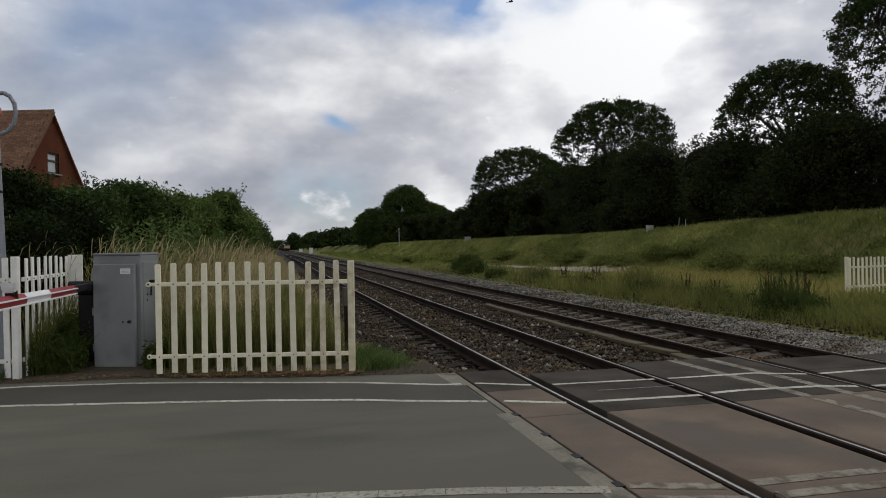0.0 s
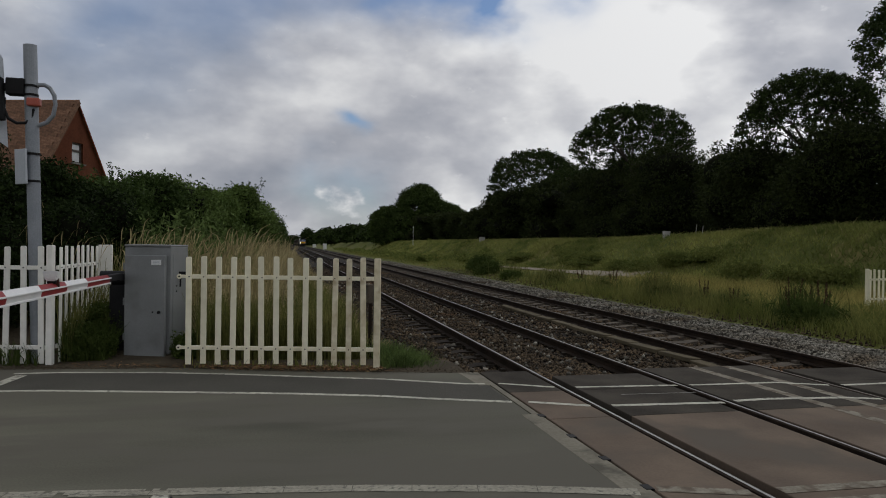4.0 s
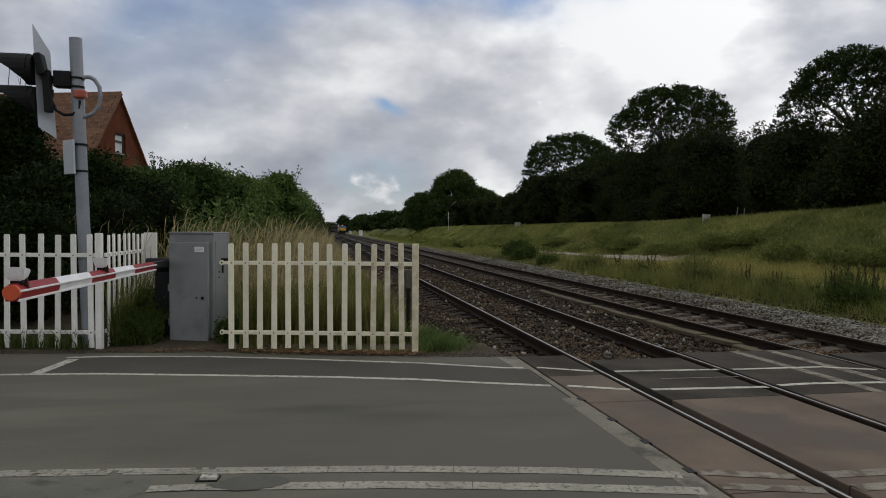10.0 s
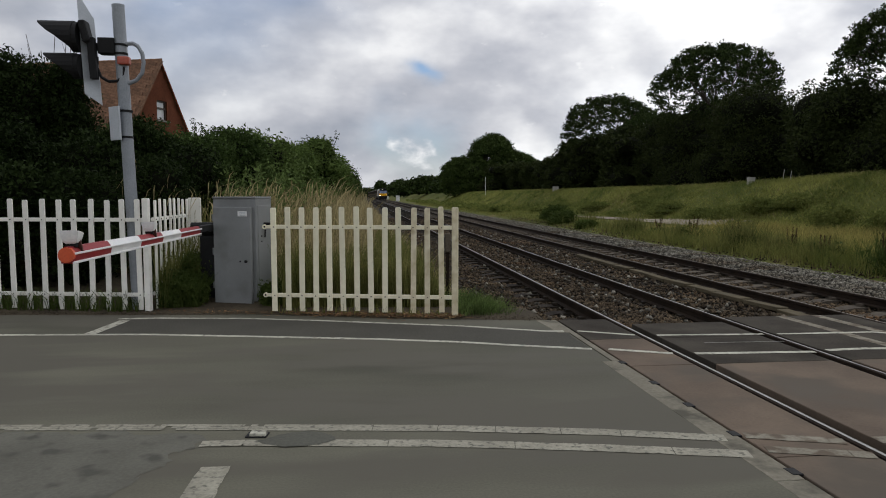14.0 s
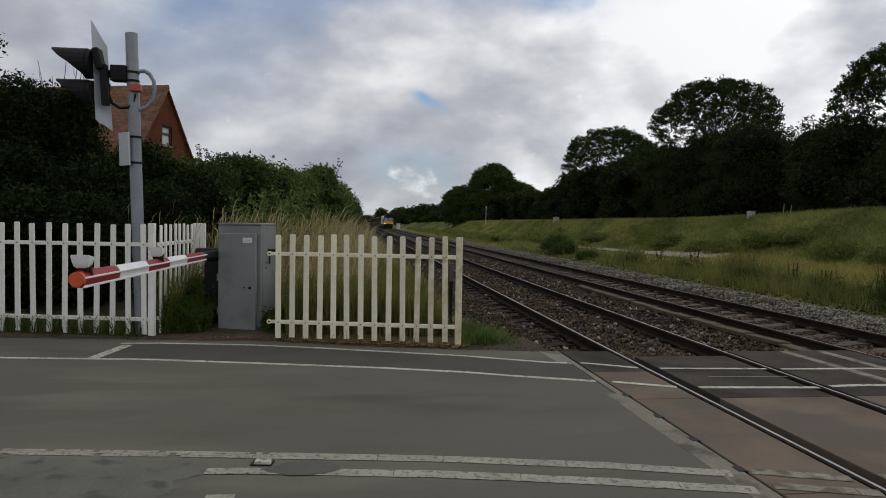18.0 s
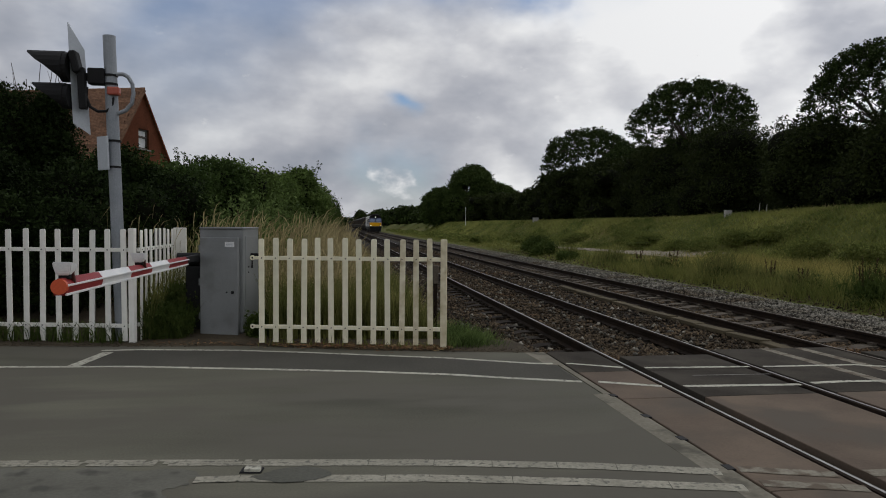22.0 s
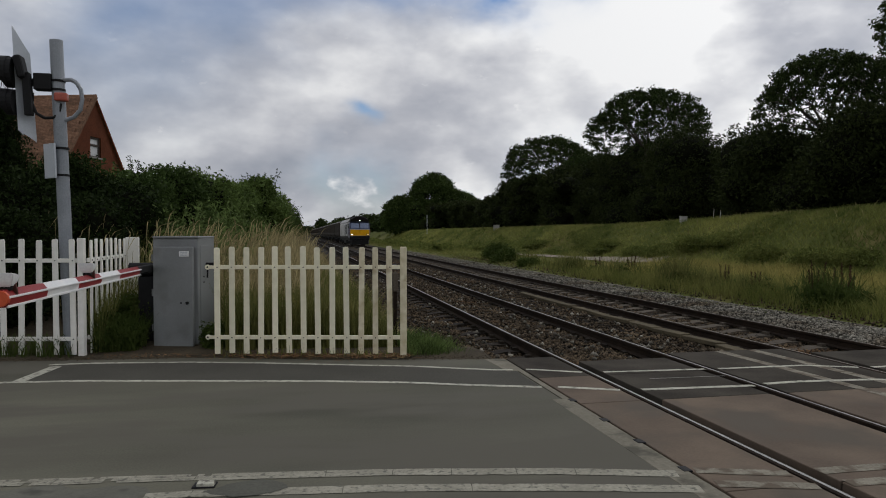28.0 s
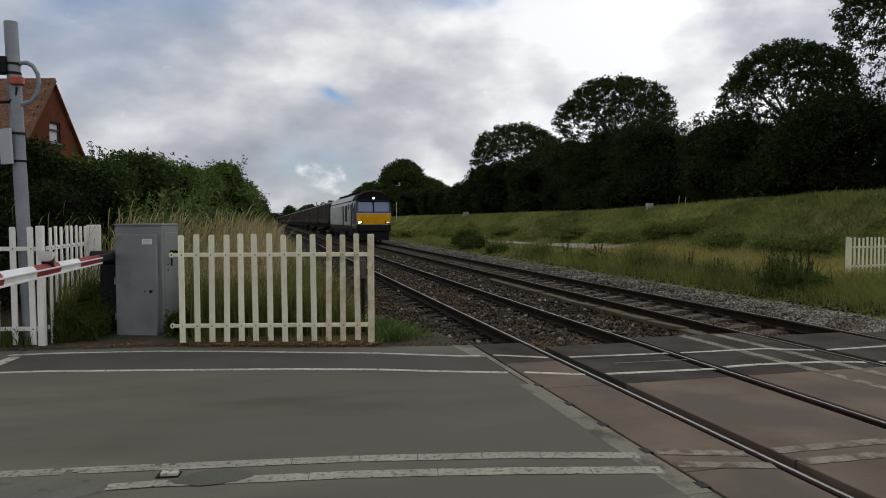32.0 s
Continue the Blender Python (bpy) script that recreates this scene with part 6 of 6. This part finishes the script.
    part("window_frame", box(bmesh.new(), (0.06, wy1 - wy0 - 0.16, 0.09), pose(0.1, (wy0 + wy1) / 2, wz0 + 0.6)), FRAME_DARK, w)
    for y in (wy0 + 0.04, wy1 - 0.04):
        part("window_frame", box(bmesh.new(), (0.06, 0.08, wz1 - wz0 - 0.16), pose(0.1, y, (wz0 + wz1) / 2)), FRAME_DARK, w)
    part("pane", box(bmesh.new(), (0.02, wy1 - wy0 - 0.1, wz1 - wz0 - 0.1), pose(0.14, (wy0 + wy1) / 2, (wz0 + wz1) / 2)), PALE_PANE, w)
    part("window_sill", box(bmesh.new(), (0.16, wy1 - wy0 + 0.2, 0.06), pose(-0.04, (wy0 + wy1) / 2, wz0 - 0.03)), CONCRETE, w)


build_house()


# ---- marker stones, posts ----
for (x, y, w, top_z) in ((20.0, 71.35, 0.66, 2.66), (20.0, 29.5, 0.42, 2.70)):
    s = thing("marker_stone", "pale concrete marker block on the grassy bank", "marker", pose(x, y, 0), "marker blocks")
    z = height(x, y) - 0.2
    part("block", box(bmesh.new(), (w, w * 0.6, top_z - 0.06 - z), pose(0, 0, (top_z - 0.06 + z) / 2), 0.04), CONCRETE_PALE, s)
    part("cap", box(bmesh.new(), (w * 1.02, w * 0.62, 0.08), pose(0, 0, top_z - 0.04), 0.02), CONCRETE_PALE, s)

for x, y, h in ((20.4, 26.97, 0.50), (20.4, 26.30, 0.40)):
    p = thing("stake", "thin pale wooden stake on the crest of the bank", "stake", pose(x, y, height(x, y), 2, 3, 0), "bank stakes")
    bm = bmesh.new()
    rod(bm, (0, 0, -0.2), (0.02, 0, h + 0.2), 0.022, 0.018, seg=7)
    part("shaft", bm, CONCRETE_PALE, p)

p = thing("white_post", "slim white post standing on the distant bank", "post", pose(18.5, 110, height(18.5, 110)))
bm = bmesh.new()
rod(bm, (0, 0, -0.3), (0, 0, 4.7 - height(18.5, 110)), 0.035, seg=8)
part("shaft", bm, WHITE, p)
part("head", box(bmesh.new(), (0.12, 0.1, 0.35), pose(0, 0, 4.6 - height(18.5, 110)), 0.02), WHITE, p)
for x, y, w, h in ((7.2, 184, 1.0, 1.5), (7.4, 262, 1.3, 1.2)):
    c = thing("relay_cabinet", "small pale trackside cabinet far along the line", "cabinet", pose(x, y, -0.1), "distant cabinets")
    part("body", box(bmesh.new(), (w, 0.6, h), pose(0, 0, h / 2), 0.03), WHITE, c)
    part("roof", box(bmesh.new(), (w + 0.1, 0.7, 0.08), pose(0, 0, h + 0.04), 0.02), WHITE, c)
# reflecting stud set in the road
c = thing("road_stud", "pale reflecting road stud in a dark casting", "road stud", pose(-3.985, -4.965, 0, 0, 0, -7))
part("casting", box(bmesh.new(), (0.145, 0.105, 0.02), pose(0, 0, 0.0), 0.006), BLACK, c)
part("reflector", box(bmesh.new(), (0.11, 0.07, 0.03), pose(0.01, -0.01, 0.016), 0.008), PAINT_LINE, c)

c = thing("trackside_post", "small grey box on a rusty post behind the fence end", "trackside box", pose(-1.975, 0.6, 0))
part("post", box(bmesh.new(), (0.05, 0.05, 0.85), pose(0, 0, 0.4), 0.005), RUST, c, "rusty post")
part("box", box(bmesh.new(), (0.085, 0.09, 0.28), pose(0, 0, 0.92), 0.012), SLEEPER, c)


# ---- train ----
def loft(sections, outline, caps=True):
    """A long body: sections of (y, scale of x, function of z) over one outline of (x, z)."""
    bm = bmesh.new()
    rings = [[bm.verts.new((x * sx, y, fz(z))) for x, z in outline] for y, sx, fz in sections]
    n = len(outline)
    for a, b in zip(rings, rings[1:]):
        for i in range(n):
            j = (i + 1) % n
            bm.faces.new((a[i], a[j], b[j], b[i]))
    if caps:
        bm.faces.new(rings[0])
        bm.faces.new(rings[-1][::-1])
    bmesh.ops.recalc_face_normals(bm, faces=bm.faces[:])
    return bm


def bogie(parent, y, axles, pitch, name="bogie"):
    b = part(name, box(bmesh.new(), (2.2, pitch * (axles - 1) + 1.2, 0.32), pose(0, y, 0.62), 0.06), BLACK, parent)
    for k in range(axles):
        for s in (-1, 1):
            bm = bmesh.new()
            wy = y + (k - (axles - 1) / 2) * pitch
            rod(bm, (s * 0.70, wy, 0.46), (s * 0.83, wy, 0.46), 0.46, seg=18)
            part("wheel", bm, RUST, b)
            part("axle_box", box(bmesh.new(), (0.22, 0.34, 0.34), pose(s * 1.08, wy, 0.5), 0.04), BLACK, b)


def build_loco():
    t = thing("locomotive", "diesel freight locomotive with yellow nose, dark blue cab and grey sides", "train", pose(4.16, 40.6, 0))
    side = [(-1.32, 1.05), (-1.32, 2.85), (-1.24, 3.12)]
    roof = [(-1.24, 3.12), (-1.02, 3.48), (-0.6, 3.76), (0, 3.86), (0.6, 3.76), (1.02, 3.48), (1.24, 3.12)]
    same = lambda z: z
    part("body", loft([(2.3, 1, same), (21.0, 1, same)], [(-1.32, 1.34), (-1.32, 2.85), (-1.24, 3.11), (1.24, 3.11), (1.32, 2.85), (1.32, 1.34)]), LOCO_SILVER, t, "pale grey body side")
    part("roof", loft([(0.85, 1, lambda z: 3.12 + (z - 3.12) * 0.82), (2.4, 1, same), (21.0, 1, same)], [(-1.24, 3.125)] + roof[1:-1] + [(1.24, 3.125)]), LOCO_ROOF, t, "sooty dark curved roof")
    for k in range(4):
        part("roof_grille", box(bmesh.new(), (1.3, 2.6, 0.12), pose(0, 5 + 4.1 * k, 3.86), 0.04), LOCO_ROOF, t)
    # pale cant rail where the roof begins
    for s in (-1, 1):
        part("cant_panel", box(bmesh.new(), (0.04, 18.2, 0.5), pose(s * 1.165, 11.7, 3.36, 0, -33 * s, 0), 0.01), LOCO_SILVER, t, "pale panel along the roof edge")
    # cab: nose and raked windscreen in one shell
    clip = lambda k: (lambda z: z if z < 2.16 else 2.16 + (z - 2.16) * k)
    part("cab", loft([(0.02, 0.97, clip(0.03)), (0.36, 0.98, clip(1.0)), (2.3, 1, same)], [(-1.32, 1.05), (-1.32, 2.16), (-1.31, 2.85), (-1.22, 3.13), (1.22, 3.13), (1.31, 2.85), (1.32, 2.16), (1.32, 1.05)]), LOCO_BLUE, t, "dark blue cab")
    part("nose_panel", box(bmesh.new(), (2.46, 0.05, 0.76), pose(0, 0.005, 1.74), 0.02), LOCO_YELLOW, t, "bright yellow nose panel")
    part("nose_band", box(bmesh.new(), (2.5, 0.05, 0.05), pose(0, 0.0, 2.155), 0.01), WHITE, t, "thin pale line above the yellow")
    tilt = math.degrees(math.atan2(0.34, 0.96))
    for s in (-1, 1):
        part("windscreen", box(bmesh.new(), (1.08, 0.03, 0.78), pose(s * 0.60, 0.175, 2.63, -tilt, 0, 0), 0.03), LOCO_GLASS, t, "sky reflecting windscreen")
        part("buffer", rod(rod(bmesh.new(), (s * 0.87, 0.1, 1.06), (s * 0.87, -0.42, 1.06), 0.10), (s * 0.87, -0.42, 1.06), (s * 0.87, -0.50, 1.06), 0.22, seg=18), BLACK, t)
        part("headlight", box(bmesh.new(), (0.22, 0.05, 0.09), pose(s * 1.03, -0.035, 1.50), 0.02), HEADLIGHT if s < 0 else MARKER_LIGHT, t, "lit headlamp")
        part("lamp_cluster", box(bmesh.new(), (0.40, 0.04, 0.20), pose(s * 1.02, -0.016, 1.50), 0.02), BLACK, t)
        part("cab_door", box(bmesh.new(), (0.03, 0.72, 1.75), pose(s * 1.325, 2.75, 2.0), 0.02), BLACK, t, "dark cab side door")
        part("side_door", box(bmesh.new(), (0.03, 0.9, 1.7), pose(s * 1.325, 8.6, 2.0), 0.02), BLACK, t, "dark side door")
        part("side_window", box(bmesh.new(), (0.03, 0.8, 0.6), pose(s * 1.318, 1.35, 2.62), 0.03), LOCO_GLASS, t)
        part("side_grille", box(bmesh.new(), (0.03, 1.6, 1.3), pose(s * 1.325, 6.3, 2.2), 0.02), BLACK, t)
        part("sole_bar", box(bmesh.new(), (0.06, 20.4, 0.10), pose(s * 1.30, 10.7, 1.30), 0.01), WAGON_TOP, t, "pale line along the frame")
        part("mirror", box(bmesh.new(), (0.06, 0.10, 0.34), pose(s * 1.46, 0.75, 2.75), 0.01), BLACK, t)
        part("cab_handrail", rod(bmesh.new(), (s * 1.345, 0.42, 1.45), (s * 1.345, 0.42, 2.35), 0.022, seg=8), RED, t, "red grab rail at the cab corner")
        part("lamp_surround", box(bmesh.new(), (0.05, 0.03, 0.84), pose(s * 1.25, -0.02, 1.72), 0.008), WAGON_TOP, t, "pale edge of the nose panel")
        part("side_hatch", box(bmesh.new(), (0.03, 0.5, 0.42), pose(s * 1.325, 4.6, 2.72), 0.02), BLACK, t)
        part("lower_side", box(bmesh.new(), (0.05, 18.4, 0.34), pose(s * 1.30, 11.7, 1.12), 0.01), BLACK, t, "sooty lower side")
    part("nose_rail", rod(bmesh.new(), (-1.05, -0.06, 1.33), (1.05, -0.06, 1.33), 0.018, seg=8), WAGON_TOP, t, "pale hand rail under the nose")
    part("pillar", box(bmesh.new(), (0.07, 0.05, 0.84), pose(0, 0.16, 2.63, -tilt, 0, 0), 0.01), BLACK, t)
    part("roof_visor", loft([(0.06, 1.01, lambda z: 3.14 + (z - 3.14) * 0.86), (0.5, 1.02, same), (2.5, 1.02, same)], [(-1.25, 3.16), (-1.02, 3.52), (-0.6, 3.80), (0, 3.90), (0.6, 3.80), (1.02, 3.52), (1.25, 3.16)]), LOCO_ROOF, t, "sooty black cab roof")
    part("top_light", rod(bmesh.new(), (0, 0.00, 3.27), (0, 0.30, 3.27), 0.06, seg=14), TOP_LIGHT, t, "lit round top headlamp")
    part("lamp_panel", box(bmesh.new(), (2.2, 0.10, 0.16), pose(0, 0.24, 3.16), 0.02), LOCO_BLUE, t)
    part("buffer_beam", box(bmesh.new(), (2.5, 0.25, 0.52), pose(0, 0.10, 1.09), 0.03), BLACK, t)
    part("snow_plough", loft([(-0.25, 0.9, same), (0.25, 1, same)], [(-1.2, 0.22), (-1.2, 0.78), (1.2, 0.78), (1.2, 0.22)]), BLACK, t)
    part("coupling", rod(bmesh.new(), (0, -0.4, 0.95), (0, 0.1, 0.95), 0.07), RUST, t)
    part("fuel_tank", box(bmesh.new(), (2.4, 5.0, 0.72), pose(0, 10.6, 0.62), 0.1), BLACK, t)
    part("underframe", box(bmesh.new(), (2.4, 20.4, 0.5), pose(0, 10.7, 1.03), 0.03), BLACK, t)
    bogie(t, 4.0, 3, 2.0)
    bogie(t, 17.3, 3, 2.0)
    return t


def build_wagon():
    t = thing("hopper_wagon", "brown grey bogie hopper wagon with a pale rim", "wagon", pose(4.16, 63, 0), "hopper wagons")
    same = lambda z: z
    long = 16.6
    sides = [(-1.0, 1.05), (-1.36, 1.40), (-1.36, 3.30), (-1.22, 3.44), (1.22, 3.44), (1.36, 3.30), (1.36, 1.40), (1.0, 1.05)]
    part("hopper_body", loft([(0.4, 1, lambda z: max(z, 1.7) if z < 3 else z), (1.4, 1, same), (long - 1.4, 1, same), (long - 0.4, 1, lambda z: max(z, 1.7) if z < 3 else z)], sides), WAGON, t)
    for s in (-1, 1):
        part("top_rim", box(bmesh.new(), (0.20, long - 0.8, 0.12), pose(s * 1.26, long / 2, 3.46, 0, 30 * s, 0), 0.02), WAGON_TOP, t, "pale rim")
        for k in range(9):
            part("rib", box(bmesh.new(), (0.05, 0.07, 1.62), pose(s * 1.372, 1.2 + (long - 2.4) * k / 8, 2.6), 0.01), WAGON, t)
    for y in (0.42, long - 0.42):
        part("end_rim", box(bmesh.new(), (2.6, 0.12, 0.14), pose(0, y, 3.46), 0.02), WAGON_TOP, t, "pale rim")
    part("load", box(bmesh.new(), (2.5, long - 1.2, 0.1), pose(0, long / 2, 3.44), 0.03), COAL, t, "dark load")
    part("underframe", box(bmesh.new(), (1.7, long, 0.22), pose(0, long / 2, 1.02), 0.03), BLACK, t)
    bogie(t, 2.0, 2, 1.8)
    bogie(t, long - 2.0, 2, 1.8)
    return t


LOCO = build_loco()
WAGONS = [build_wagon()]
for k in range(1, 19):
    WAGONS.append(copy_thing(WAGONS[0], pose(4.16, 63 + 17.2 * k, 0)))


# ---- birds ----
def build_bird():
    t = thing("bird", "small dark bird in flight against the clouds", "bird", group="birds")
    part("body", bmesh_ball((0.026, 0.09, 0.03)), FEATHER, t)
    for s in (-1, 1):
        bm = bmesh.new()
        extrude(bm, [(0.015 * s, 0.0), (0.09 * s, 0.06), (0.17 * s, 0.04), (0.10 * s, 0.03)], 0.045, pose(0, -0.02, 0))
        part("wing", bm, FEATHER, t)
    bm = bmesh.new()
    extrude(bm, [(-0.03, 0.0), (0.03, 0.0), (0.03, 0.008), (-0.03, 0.008)], 0.12, pose(0, 0.10, 0))
    part("tail", bm, FEATHER, t)
    return t


def bmesh_ball(size):
    bm = bmesh.new()
    bmesh.ops.create_icosphere(bm, subdivisions=2, radius=1.0, matrix=Matrix.Diagonal((*size, 1)))
    return bm


BIRDS = [build_bird()]
BIRDS.append(copy_thing(BIRDS[0], pose(0, 0, 0)))


def motions():
    rows = [(0.0, 352.0), (9.0, 264.0), (19.0, 167.0), (25.0, 108.6), (28.0, 79.6), (30.0, 60.6), (31.0, 50.6), (32.0, 40.6)]
    walk(LOCO, [(t, pose(4.16, y, 0)) for t, y in rows])
    for k, w in enumerate(WAGONS):
        walk(w, [(t, pose(4.16, y + 22.0 + 17.2 * k, 0)) for t, y in rows])
    walk(BIRDS[0], [(0.0, pose(5.47, 14, 10.38, 0, -30, 40)), (0.4, pose(7.2, 14, 12.6, 0, 20, 40)), (3.0, pose(22, 30, 26, 0, 0, 40)), (32.0, pose(150, 300, 60, 0, 0, 20))])
    walk(BIRDS[1], [(0.0, pose(-5.6, 22, 3.0, 0, 0, 60)), (29.4, pose(-5.9, 20, 3.6, 0, 0, 60)), (29.9, pose(-6.9, 14, 4.55, 0, -20, 60)), (30.2, pose(-8.0, 14, 5.1, 0, 25, 60)), (30.5, pose(-9.03, 14, 6.02, 0, -25, 60)),
                    (30.8, pose(-9.9, 14, 6.95, 0, 25, 60)), (31.0, pose(-10.42, 14, 7.54, 0, -20, 60)), (31.4, pose(-11.6, 14, 9.0, 0, 20, 60)), (32.0, pose(-13.6, 14, 11.2, 0, 0, 60))])


motions()
